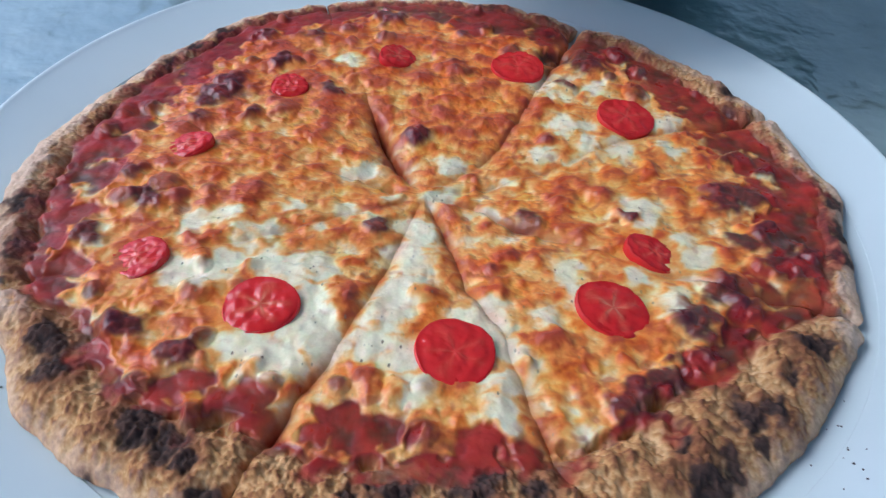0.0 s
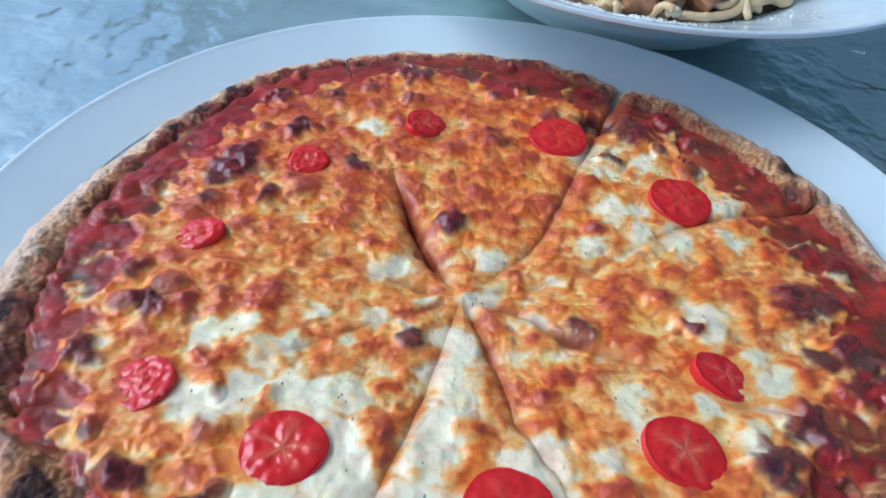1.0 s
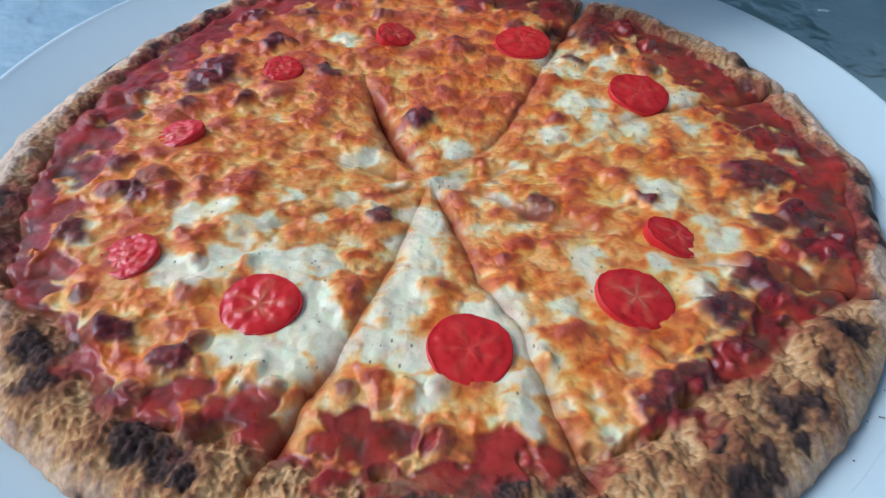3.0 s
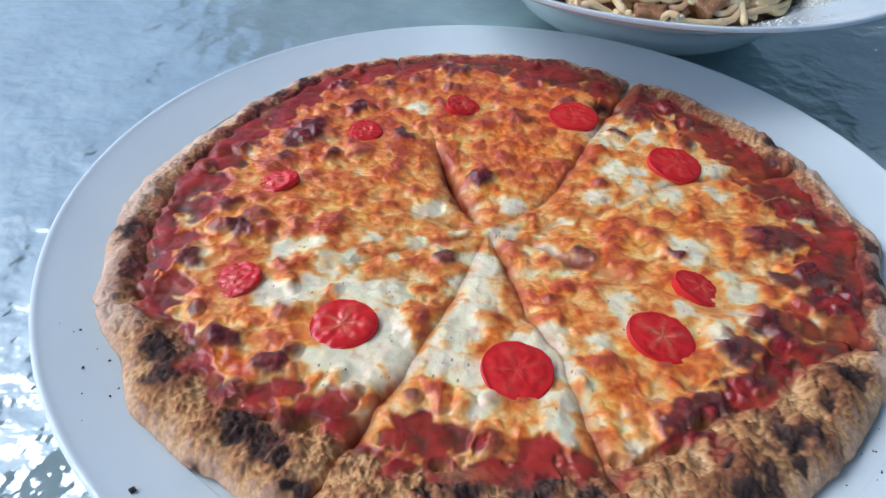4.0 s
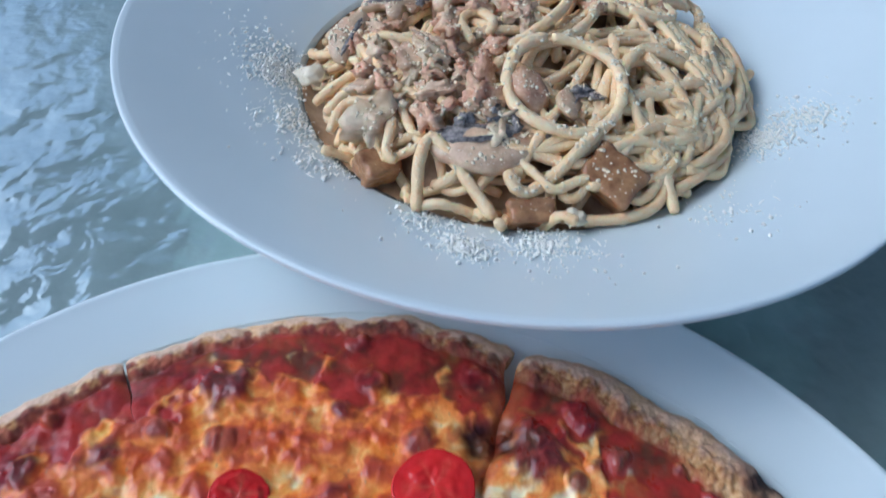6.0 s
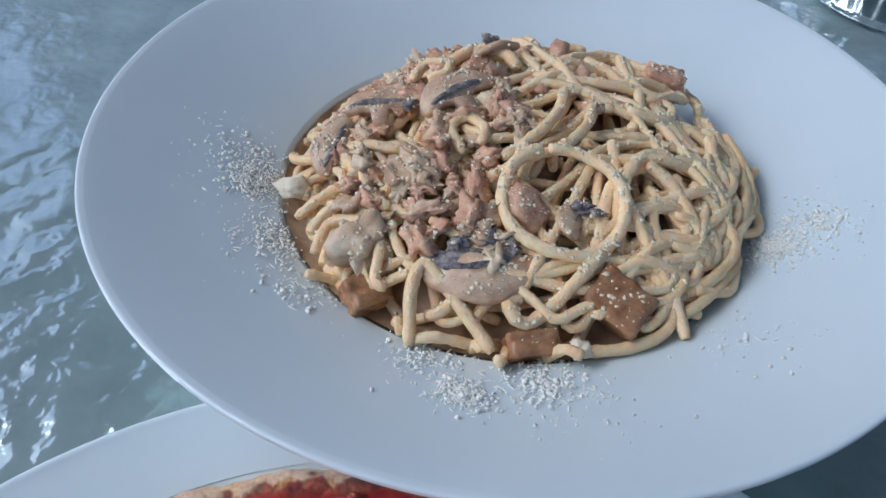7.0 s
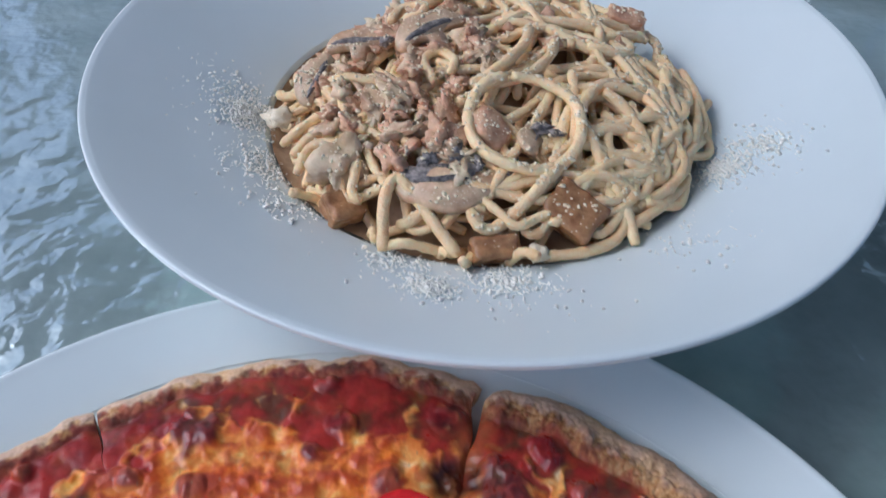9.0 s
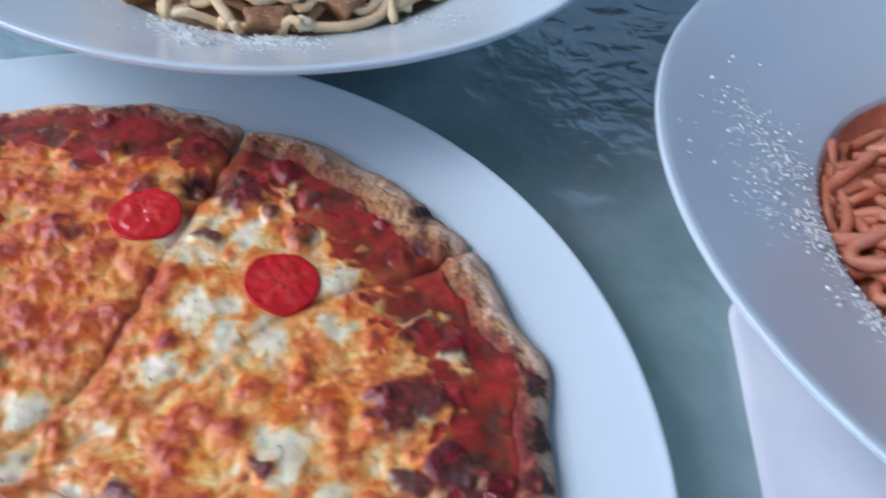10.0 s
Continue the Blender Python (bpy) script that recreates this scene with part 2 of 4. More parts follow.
def spots(x, y, places, soft=1.0, power=1.5):
    """Patches at given places (x, y, radius): 1 in the middle, falling to 0."""
    best = np.zeros_like(x)
    for px, py, rad in places:
        best = np.maximum(best, np.exp(-(((x - px) ** 2 + (y - py) ** 2) / (soft * rad * rad)) ** power))
    return best


def step(a, b, v):
    t = np.clip((v - a) / (b - a), 0, 1)
    return t * t * (3 - 2 * t)


def blend(a, b, k):
    k = np.asarray(k)[..., None]
    return np.asarray(a) * (1 - k) + np.asarray(b) * k


def grade(v, stops):
    at = [s[0] for s in stops]
    return np.stack([np.interp(v, at, [s[1][i] for s in stops]) for i in range(3)], -1)


# ---- the setting ----
def slab(name, x0, x1, y0, y1, z0, z1, material, label, category):
    v = [(x, y, z) for z in (z0, z1) for x, y in ((x0, y0), (x1, y0), (x1, y1), (x0, y1))]
    f = [(3, 2, 1, 0), (4, 5, 6, 7), (0, 1, 5, 4), (1, 2, 6, 5), (2, 3, 7, 6), (3, 0, 4, 7)]
    return tagged(link_mesh(name, v, f, material, None, "", False), label, category, "", "structure")


slab("ground", -400, 400, -400, 400, -0.95, -0.74, PAVING, "grey stone paving under the glass table", "ground")
# unseen wall, added to shape what the glass table reflects
slab("wall_north", -1.45, 14, 4.0, 4.4, -0.74, 4.3, PLASTER, "unseen plain pale grey wall in the shade, added for the table's reflections", "wall")


# an unseen awning with its hanging border, added for shade and reflections
slab("awning", -1.14, 3.0, -1.6, 2.2, 1.90, 1.94, CANVAS, "unseen grey-blue canvas awning added over the table for shade", "awning")
slab("awning_valance", -1.14, 3.0, 2.2, 2.215, 1.68, 1.94, CANVAS, "unseen hanging canvas border added to the awning for a dark reflection", "awning")

# unseen posts and arms, added to hold up the awning
for px in (-1.10, 2.90):
    slab("awning_post", px, px + 0.06, -1.58, -1.52, -0.74, 1.90, POST, "unseen grey metal post added to carry the awning", "post")
for px in (0.60, 2.80):
    slab("awning_arm", px, px + 0.05, 2.215, 4.0, 1.895, 1.935, POST, "unseen grey metal arm added between awning and wall", "awning arm")


def table_top():
    """A thick pane with a hammered upper side and a rounded edge."""
    t = thing("garden_table", (0.12, 0.15, 0), "garden table top of grey-blue hammered glass", "table")
    wide, deep, n = 0.62, 0.62, 2
    bm = bmesh.new()
    ring = []
    corner, steps = 0.06, 8
    for sx, sy, a0 in ((1, 1, 0), (-1, 1, 90), (-1, -1, 180), (1, -1, 270)):
        for k in range(steps + 1):
            a = radians(a0 + 90 * k / steps)
            ring.append((0.12 + sx * (wide - corner) + corner * math.cos(a), 0.15 + sy * (deep - corner) + corner * math.sin(a)))
    loops = []
    for inset, z in ((0.003, 0.0), (0.0008, -0.0012), (0.0, -0.003), (0.0, -0.007), (0.003, -0.0095)):
        cx, cy = 0.12, 0.15
        loops.append([bm.verts.new((x - inset * (1 if x > cx else -1), y - inset * (1 if y > cy else -1), z)) for x, y in ring])
    for a, b in zip(loops, loops[1:]):
        for k in range(len(a)):
            j = (k + 1) % len(a)
            bm.faces.new((a[k], b[k], b[j], a[j]))
    bm.faces.new(loops[0])
    bm.faces.new(loops[-1][::-1])
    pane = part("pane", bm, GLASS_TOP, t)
    pane.data.polygons.foreach_set("use_smooth", [False] * len(pane.data.polygons))
    pane.visible_shadow = False
    return t


table_top()

# ---- crockery ----
PLATE, BOWL_A, BOWL_B = (0.0087, 0.0038, 0.0003), (0.0904, 0.2428, 0.0003), (0.3265, 0.0175, 0.0003)


def dinner_plate():
    p = thing("dinner_plate", PLATE, "large round white porcelain plate on the glass table", "plate")
    line = smooth_profile([(0.0006, 0.0072), (0.06, 0.0072), (0.108, 0.0074), (0.117, 0.0088), (0.124, 0.0118), (0.1386, 0.0152), (0.1396, 0.0158), (0.142, 0.0165), (0.157, 0.0212),
                           (0.1606, 0.0226), (0.1620, 0.0224), (0.1622, 0.0215), (0.1612, 0.0203), (0.150, 0.0160), (0.126, 0.0080), (0.114, 0.0036), (0.106, 0.0022), (0.104, 0.0), (0.100, 0.0),
                           (0.098, 0.0025), (0.05, 0.0028), (0.0006, 0.0028)])
    link_mesh("plate_body", *lathe(line, PLATE, 200), PORCELAIN, p)
    return p


def bowl_profile():
    return smooth_profile([(0.0006, 0.0060), (0.045, 0.0062), (0.060, 0.0085), (0.0725, 0.0165), (0.0812, 0.0255), (0.0852, 0.0308), (0.090, 0.0334), (0.118, 0.0464),
                           (0.140, 0.0575), (0.1440, 0.0593), (0.1456, 0.0594), (0.1459, 0.0583), (0.1450, 0.0570), (0.138, 0.0535), (0.115, 0.0422), (0.0900, 0.0302), (0.0835, 0.0212),
                           (0.074, 0.0110), (0.060, 0.0040), (0.052, 0.0025), (0.0505, 0.0), (0.0470, 0.0), (0.0455, 0.0028), (0.0006, 0.0032)])


def pasta_bowl(at, label):
    p = thing("pasta_bowl", at, label, "bowl", "pasta bowls")
    link_mesh("bowl_body", *lathe(bowl_profile(), at, 200), PORCELAIN, p)
    return p


def rim_height(r):
    """The height of a pasta bowl's upper side at a distance from its middle."""
    return np.interp(r, [0, 0.045, 0.060, 0.0725, 0.0812, 0.0852, 0.090, 0.118, 0.140, 0.145], [0.0063, 0.0065, 0.0088, 0.0168, 0.0258, 0.0311, 0.0337, 0.0467, 0.0578, 0.0596])


dinner_plate()
pasta_bowl(BOWL_A, "wide-rimmed white porcelain bowl overlapping the pizza plate")
pasta_bowl(BOWL_B, "wide-rimmed white porcelain bowl over a folded napkin")


# ---- the pizza ----
TIP = np.array((0.001, 0.001))
MIDDLE = np.array((0.0087, 0.0))
CUTS = (-70.2, -20.8, 22.5, 60.5, 112.0, 161.0, 204.0, 250.5)
OPEN = (0.0003, 0.0005, 0.0004, 0.0018, 0.0004, 0.0001, 0.0001, 0.0004)
EDGE = ((-180, 0.143), (-170, 0.142), (-158, 0.1425), (-148, 0.1385), (-139, 0.1395), (-131, 0.138), (-124, 0.1345), (-113, 0.133), (-95, 0.131), (-75, 0.129), (-55, 0.1295), (-45, 0.130),
        (-31, 0.1306), (-24, 0.1334), (-10, 0.1325), (-1, 0.135), (6, 0.138), (13, 0.136), (23, 0.139), (34, 0.139), (46, 0.138), (57, 0.140), (66, 0.136), (79, 0.141), (95, 0.141), (108, 0.141),
        (123, 0.144), (137, 0.141), (151, 0.137), (164, 0.140), (180, 0.143))
BREAD = ((-180, 0.014), (-160, 0.015), (-145, 0.020), (-125, 0.023), (-112, 0.024), (-95, 0.026), (-75, 0.024), (-55, 0.029), (-35, 0.026), (-22, 0.013), (-5, 0.010), (15, 0.013),
         (35, 0.017), (60, 0.014), (85, 0.009), (115, 0.009), (135, 0.011), (155, 0.012), (180, 0.014))
WHITE_A = [(0.0000, -0.0180, 0.0036), (-0.0010, -0.0310, 0.0048), (-0.0040, -0.0470, 0.0046), (-0.0090, -0.0580, 0.0044), (-0.0130, -0.0670, 0.0034), (-0.0030, -0.0700, 0.0037), (0.0010, -0.0820, 0.0032), (0.0200, -0.0570, 0.0048),
           (0.0230, -0.0660, 0.0034), (0.0230, -0.0790, 0.0030), (0.0220, -0.0880, 0.0032), (-0.0360, -0.0420, 0.0057), (-0.0290, -0.0390, 0.0040), (-0.0450, -0.0370, 0.0034), (-0.0280, -0.0530, 0.0042), (-0.0290, -0.0630, 0.0056),
           (-0.0370, -0.0740, 0.0052), (-0.0440, -0.0700, 0.0040), (-0.0560, -0.0410, 0.0034), (-0.0670, -0.0420, 0.0041), (-0.0590, -0.0450, 0.0037), (-0.0240, -0.0700, 0.0037)]
WHITE_B = [(0.0470, -0.0450, 0.0047), (0.0370, -0.0550, 0.0045), (0.0440, -0.0370, 0.0044), (0.0320, -0.0710, 0.0031), (0.0650, -0.0370, 0.0031), (0.0750, -0.0480, 0.0048), (0.0720, -0.0160, 0.0034), (0.0820, -0.0200, 0.0041),
           (0.0870, -0.0270, 0.0037), (0.0830, -0.0390, 0.0039), (0.0460, 0.0680, 0.0078), (0.0550, 0.0410, 0.0060), (0.0680, 0.0660, 0.0042), (0.0600, 0.0290, 0.0046), (0.0920, 0.0470, 0.0041), (0.0870, 0.0800, 0.0037),
           (0.0710, 0.0300, 0.0047), (0.0880, 0.0290, 0.0039), (0.0730, -0.0050, 0.0042), (0.0760, -0.0110, 0.0034)]
WHITE_C = [(-0.0220, 0.0110, 0.0058), (0.0080, 0.0010, 0.0034), (-0.0260, -0.0110, 0.0033), (-0.0160, -0.0140, 0.0040), (-0.0310, 0.0800, 0.0047), (-0.0540, -0.0240, 0.0047), (-0.0410, -0.0080, 0.0033), (-0.0600, -0.0180, 0.0040),
           (-0.0460, -0.0230, 0.0039), (0.0100, 0.0160, 0.0035), (0.0430, 0.0250, 0.0037), (0.0230, -0.0090, 0.0033), (-0.0100, -0.0030, 0.0026), (-0.0320, -0.0210, 0.0032), (-0.0690, -0.0200, 0.0029), (0.0030, -0.0010, 0.0026),
           (0.0300, 0.0090, 0.0023)]
DARK = [(-0.0790, 0.0480, 0.0054), (-0.0740, 0.0550, 0.0054), (-0.0360, 0.0570, 0.0036), (-0.0860, -0.0120, 0.0046), (-0.0170, 0.1160, 0.0047), (-0.0580, 0.0760, 0.0033), (-0.1000, -0.0290, 0.0041), (0.1020, 0.0020, 0.0061),
        (0.1110, 0.0030, 0.0054), (0.1130, -0.0190, 0.0059), (0.1150, -0.0290, 0.0065), (0.1020, -0.0200, 0.0035), (0.0920, -0.0440, 0.0060), (0.0790, -0.0550, 0.0051), (0.0600, -0.0830, 0.0046), (0.0670, -0.0780, 0.0044),
        (0.0540, -0.0850, 0.0030), (0.0850, -0.0830, 0.0038), (0.0660, 0.0860, 0.0068), (0.0810, 0.0950, 0.0040), (0.0340, -0.0120, 0.0040), (0.0680, -0.0110, 0.0024), (-0.0780, -0.0650, 0.0043), (-0.0620, -0.0730, 0.0038),
        (-0.0140, -0.0170, 0.0032), (-0.0020, 0.0310, 0.0033)]
DARK_B = [(0.0150, 0.1050, 0.0030), (-0.0470, 0.0980, 0.0050), (-0.0680, 0.0960, 0.0045), (-0.0620, 0.0380, 0.0030), (-0.0960, 0.0020, 0.0032), (-0.0820, 0.0340, 0.0039), (0.0730, -0.0690, 0.0029), (0.0930, -0.0600, 0.0038),
          (0.0800, -0.0680, 0.0033), (0.0690, -0.0690, 0.0022), (0.1210, 0.0190, 0.0043), (0.1090, 0.0230, 0.0030), (0.0840, 0.0800, 0.0039), (0.0550, 0.0690, 0.0028)]
BLISTER = [(-0.0210, -0.0540, 0.0043), (0.0020, -0.0470, 0.0029), (-0.0560, -0.0040, 0.0049), (-0.0770, -0.0100, 0.0023), (-0.0690, -0.0280, 0.0022), (-0.0410, -0.0770, 0.0026), (-0.0110, -0.0790, 0.0030), (0.0220, -0.0450, 0.0046),
           (0.0060, 0.0400, 0.0059), (0.0790, 0.0160, 0.0037), (0.0860, 0.0010, 0.0036), (0.0560, -0.0620, 0.0023), (0.0370, -0.0630, 0.0047), (0.0450, 0.0550, 0.0036), (0.0100, 0.0770, 0.0047), (0.0450, 0.0330, 0.0029),
           (-0.0040, -0.0820, 0.0026), (0.0600, 0.0020, 0.0031), (0.0300, -0.0710, 0.0021), (-0.0490, -0.0400, 0.0024), (-0.0640, -0.0380, 0.0031)]
SAUCE = [(-0.1060, -0.0000, 0.0053), (-0.1060, 0.0150, 0.0055), (-0.1040, 0.0300, 0.0048), (-0.1050, -0.0190, 0.0042), (-0.1020, -0.0430, 0.0043), (-0.1020, -0.0510, 0.0032), (-0.0610, -0.0850, 0.0037), (-0.0560, -0.0820, 0.0040),
         (-0.0460, -0.0890, 0.0050), (-0.0380, -0.0940, 0.0046), (-0.0400, -0.0850, 0.0036), (-0.0190, -0.0910, 0.0043), (-0.0130, -0.0960, 0.0048), (-0.0060, -0.0940, 0.0043), (-0.0230, -0.0960, 0.0028), (0.0170, -0.0970, 0.0048),
         (0.0270, -0.0990, 0.0040), (0.0350, -0.1030, 0.0031), (0.0370, -0.1070, 0.0021), (0.0010, -0.0960, 0.0023)]
SAUCE_B = [(0.0180, 0.1150, 0.0067), (0.0350, 0.1160, 0.0067), (0.0500, 0.1100, 0.0051), (0.0050, 0.1220, 0.0047), (0.1060, 0.0520, 0.0060), (0.1130, 0.0360, 0.0058), (0.1140, 0.0240, 0.0039), (0.1240, -0.0160, 0.0052),
           (0.1240, -0.0250, 0.0043), (0.0960, 0.0680, 0.0038), (-0.0170, 0.0310, 0.0025), (-0.0110, 0.0170, 0.0024), (0.1290, 0.0200, 0.0040), (0.1060, -0.0420, 0.0036), (0.0740, 0.1070, 0.0046),
           (0.1120, 0.0090, 0.0025), (-0.0820, -0.0350, 0.0025), (0.1220, -0.0020, 0.0033), (0.0920, -0.0510, 0.0024)]
CHAR = [(-0.0960, -0.0700, 0.0043), (-0.0910, -0.0790, 0.0039), (-0.0650, -0.0960, 0.0035), (-0.0570, -0.1010, 0.0035), (-0.0750, -0.1120, 0.0023), (-0.0030, -0.1110, 0.0035), (0.0180, -0.1050, 0.0033), (0.0150, -0.1100, 0.0038),
        (0.0310, -0.1090, 0.0022), (0.1110, -0.0620, 0.0038), (0.0940, -0.0840, 0.0029), (0.0860, -0.0870, 0.0034), (0.0720, -0.1070, 0.0044), (0.0780, -0.1010, 0.0030), (-0.1240, -0.0180, 0.0040), (-0.1140, -0.0370, 0.0045),
        (0.1410, 0.0030, 0.0026), (0.1370, -0.0120, 0.0033), (0.1340, -0.0250, 0.0024), (0.1240, 0.0710, 0.0034), (0.1170, 0.0550, 0.0024), (-0.0840, 0.0950, 0.0030), (-0.0580, 0.1080, 0.0031)]
CHAR_B = [(-0.0470, -0.1130, 0.0025), (-0.0810, -0.0710, 0.0023), (-0.0510, -0.1060, 0.0020), (0.1010, -0.0730, 0.0023), (0.0670, -0.0960, 0.0018), (0.0880, -0.0940, 0.0022), (0.1160, -0.0600, 0.0021), (-0.1000, 0.0700, 0.0029),
          (-0.0950, 0.0840, 0.0030), (-0.0480, 0.1110, 0.0021), (0.0680, -0.1040, 0.0023), (-0.0130, -0.1130, 0.0021)]
# how far each cut strays from its direction, in degrees, on the way out
STRAY_AT = (0.0, 0.018, 0.032, 0.047, 0.063, 0.080, 0.100, 0.122, 0.150)
STRAY = ((3.0, 1.5, -1.0, -2.9, 1.0, 0.0, -1.0, 0.0, 0.0), (6.0, 2.0, -7.4, -5.5, -3.8, -5.0, -4.2, -1.0, 0.0), (-12.0, -10.0, -7.0, -4.0, 0.0, 2.8, 2.0, -0.6, 0.0),
         (-20.0, -19.0, -16.5, -11.0, -6.2, -4.0, -1.8, 0.0, 0.0), (12.0, 9.0, 5.0, 2.3, 1.2, 0.0, -0.6, -1.2, -1.7), (9.0, 6.5, 4.0, 2.0, 1.5, 0.8, 0.2, 1.0, 1.0),
         (8.0, 4.0, 3.4, 4.5, 5.0, 1.0, 0.0, 0.0, 0.0), (4.0, 3.7, 4.0, 4.0, 2.8, 1.6, 0.0, -1.0, -1.0))
# how deep each cut gapes on the way out
GAPE = ((0.9, 1.0, 1.0, 0.9, 0.5, 0.5, 1.0, 1.0, 0.6), (0.3, 0.8, 1.0, 0.9, 0.3, 0.35, 0.9, 1.2, 0.8), (0.5, 0.45, 0.3, 0.3, 0.25, 0.5, 0.6, 1.0, 0.9),
        (0.5, 0.6, 0.6, 0.75, 0.8, 0.6, 1.2, 1.2, 1.0), (1.3, 2.0, 2.2, 1.6, 0.1, 0.0, 0.0, 0.2, 0.8), (0.9, 0.8, 0.4, 0.25, 0.2, 0.3, 0.3, 0.3, 0.4),
        (0.7, 0.4, 0.4, 0.4, 0.25, 0.2, 0.2, 0.4, 0.6), (0.7, 0.5, 0.5, 0.6, 0.8, 0.7, 1.3, 1.3, 0.9))


def around(table, deg, period=360.0):
    at = np.array([a for a, _ in table], float)
    return np.interp((deg + 180) % period - 180, at, [b for _, b in table])


def plate_height(r):
    return np.interp(r, [0, 0.108, 0.117, 0.124, 0.142, 0.157], [0.0076, 0.0078, 0.0092, 0.0122, 0.0169, 0.0216])


def reach(ang):
    """How far the pizza's edge lies from the tip of the cuts, along a direction."""
    d = np.stack([np.cos(ang), np.sin(ang)], -1)
    r = np.full(ang.shape, 0.135)
    for _ in range(6):
        q = TIP + r[..., None] * d - MIDDLE
        deg = np.degrees(np.arctan2(q[..., 1], q[..., 0]))
        ragged = 0.0022 * perlin(deg, 0 * deg, 9.0, 5) + 0.0007 * perlin(deg, 0 * deg, 2.2, 6)
        r = r + (around(EDGE, deg) + ragged - np.hypot(q[..., 0], q[..., 1]))
    return r


# where the tomato halves lie: x, y, radius
DENTS = [(-0.0430, -0.0560, 0.0108), (0.0110, -0.0700, 0.0112), (0.0560, -0.0520, 0.0108), (0.0730, -0.0270, 0.0086), (-0.0820, -0.0390, 0.0090),
         (-0.0810, 0.0170, 0.0078), (-0.0520, 0.0570, 0.0072), (-0.0120, 0.0820, 0.0076), (0.0370, 0.0790, 0.0106), (0.0760, 0.0470, 0.0110)]


def topping(x, y, t_bread, bread):
    """Height over the base, pigment with the hollow's painted shade, oil and cheese at places of the plan. t_bread: 0
    at the crust's inner side, 1 at the edge.
    """
    wx, wy = x + 0.0028 * fbm(x, y, 0.009, 31, 2), y + 0.0028 * fbm(x, y, 0.009, 47, 2)
    white = np.maximum(spots(wx, wy, WHITE_A, 3.6, 1.2), np.maximum(0.92 * spots(wx, wy, WHITE_B, 2.1, 1.0), 0.8 * spots(wx, wy, WHITE_C, 2.2, 1.0)))
    dark = np.maximum(spots(wx, wy, DARK, 2.3), 0.8 * spots(wx, wy, DARK_B, 1.8))
    blister = spots(x + 0.4 * (wx - x), y + 0.4 * (wy - y), BLISTER, 1.4)
    b1 = blobs(wx * 0.6 + x * 0.4, wy * 0.6 + y * 0.4, 0.0085, 0.0018, 0.0054, 0.8, 3)
    b2 = blobs(wx, wy, 0.0150, 0.0034, 0.0078, 0.65, 9)
    b3 = blobs(x, y, 0.0034, 0.0007, 0.0019, 0.6, 15)
    n1, n2, n3 = fbm(x, y, 0.013, 61), fbm(x, y, 0.0042, 62), fbm(x, y, 0.0016, 63, 2)
    wisp = fbm(wx * 0.8 + wy * 0.5, wy * 1.5 - wx * 0.5, 0.0075, 66)
    far = step(0.0, 0.07, y) * (1 - step(0.03, 0.07, x))
    left = step(-0.02, -0.08, x)
    toast = 0.41 + 0.14 * far + 0.04 * left + 0.26 * n1 + 0.22 * wisp + 0.08 * n2 + 0.05 * n3 - 0.52 * step(0.05, 0.9, white)
    toast = toast + (0.06 * step(0, 0.5, b1) + 0.13 * step(0, 0.6, b2) + 0.04 * step(0, 0.6, b3)) * (1 - 0.75 * white) + 0.34 * blister
    colour = grade(toast, ((0.0, (0.94, 0.85, 0.57)), (0.12, (0.93, 0.77, 0.44)), (0.30, (0.90, 0.50, 0.14)), (0.50, (0.82, 0.265, 0.045)), (0.70, (0.60, 0.110, 0.030)), (0.90, (0.48, 0.080, 0.040)), (1.2, (0.17, 0.026, 0.032))))
    # smooth round bubbles, maroon, mostly towards the edge
    ring = step(0.050, 0.100, np.hypot(x - MIDDLE[0], y - MIDDLE[1]))
    b4 = blobs(x + 0.3 * (wx - x), y + 0.3 * (wy - y), 0.0145, 0.0028, 0.0062, 0.24, 21) * ring
    bubble = step(0.04, 0.45, b4) * (1 - 0.7 * white)
    colour = blend(colour, grade(n1 + 0.6 * n2, ((-0.6, (0.12, 0.016, 0.026)), (0.1, (0.26, 0.042, 0.038)), (0.7, (0.44, 0.11, 0.06)))), 0.88 * bubble)
    # patches where oil has stained the cheese yellow
    oil = step(0.02, 0.45, fbm(x, y, 0.010, 71, 2)) * (1 - white)
    colour = blend(colour, colour * np.array((1.02, 0.84, 0.42)), 0.85 * oil)
    red = step(0.38, 0.75, fbm(x, y, 0.006, 73, 2)) * (1 - white)
    colour = blend(colour, (0.46, 0.085, 0.035), 0.6 * red)
    # scorched bubbles
    scorch = step(0.25, 0.8, dark + 0.22 * n2)
    tone = grade(0.3 * n3 + 0.7 * n2 + 0.3 * n1, ((-0.6, (0.045, 0.007, 0.018)), (0.0, (0.12, 0.014, 0.026)), (0.6, (0.28, 0.045, 0.042))))
    colour = blend(colour, tone, 0.93 * scorch)
    # sauce laid bare round the border
    deg = np.degrees(np.arctan2(y - MIDDLE[1], x - MIDDLE[0]))
    reach_in = np.interp(deg, [-180, -158, -140, -100, -60, -35, -5, 25, 50, 75, 120, 160, 180], [0.013, 0.006, 0.003, 0.003, 0.005, 0.014, 0.023, 0.022, 0.019, 0.016, 0.013, 0.017, 0.017])
    border = step(-1.25, -0.55, t_bread * bread / reach_in + 0.60 * n1 + 0.14 * n2)
    bare = np.maximum(spots(wx, wy, SAUCE, 1.9), spots(wx, wy, SAUCE_B, 1.7))
    sauce = np.maximum(bare, 0.80 * border)
    islands = step(0.02, 0.34, fbm(x, y, 0.0085, 64, 2)) * 0.85
    lay = np.clip(sauce * 1.35 - islands * (0.55 - 0.40 * bare) - 0.35 * white - 0.5 * scorch - 0.5 * bubble, 0, 1)
    lay = step(0.12, 0.75, lay)
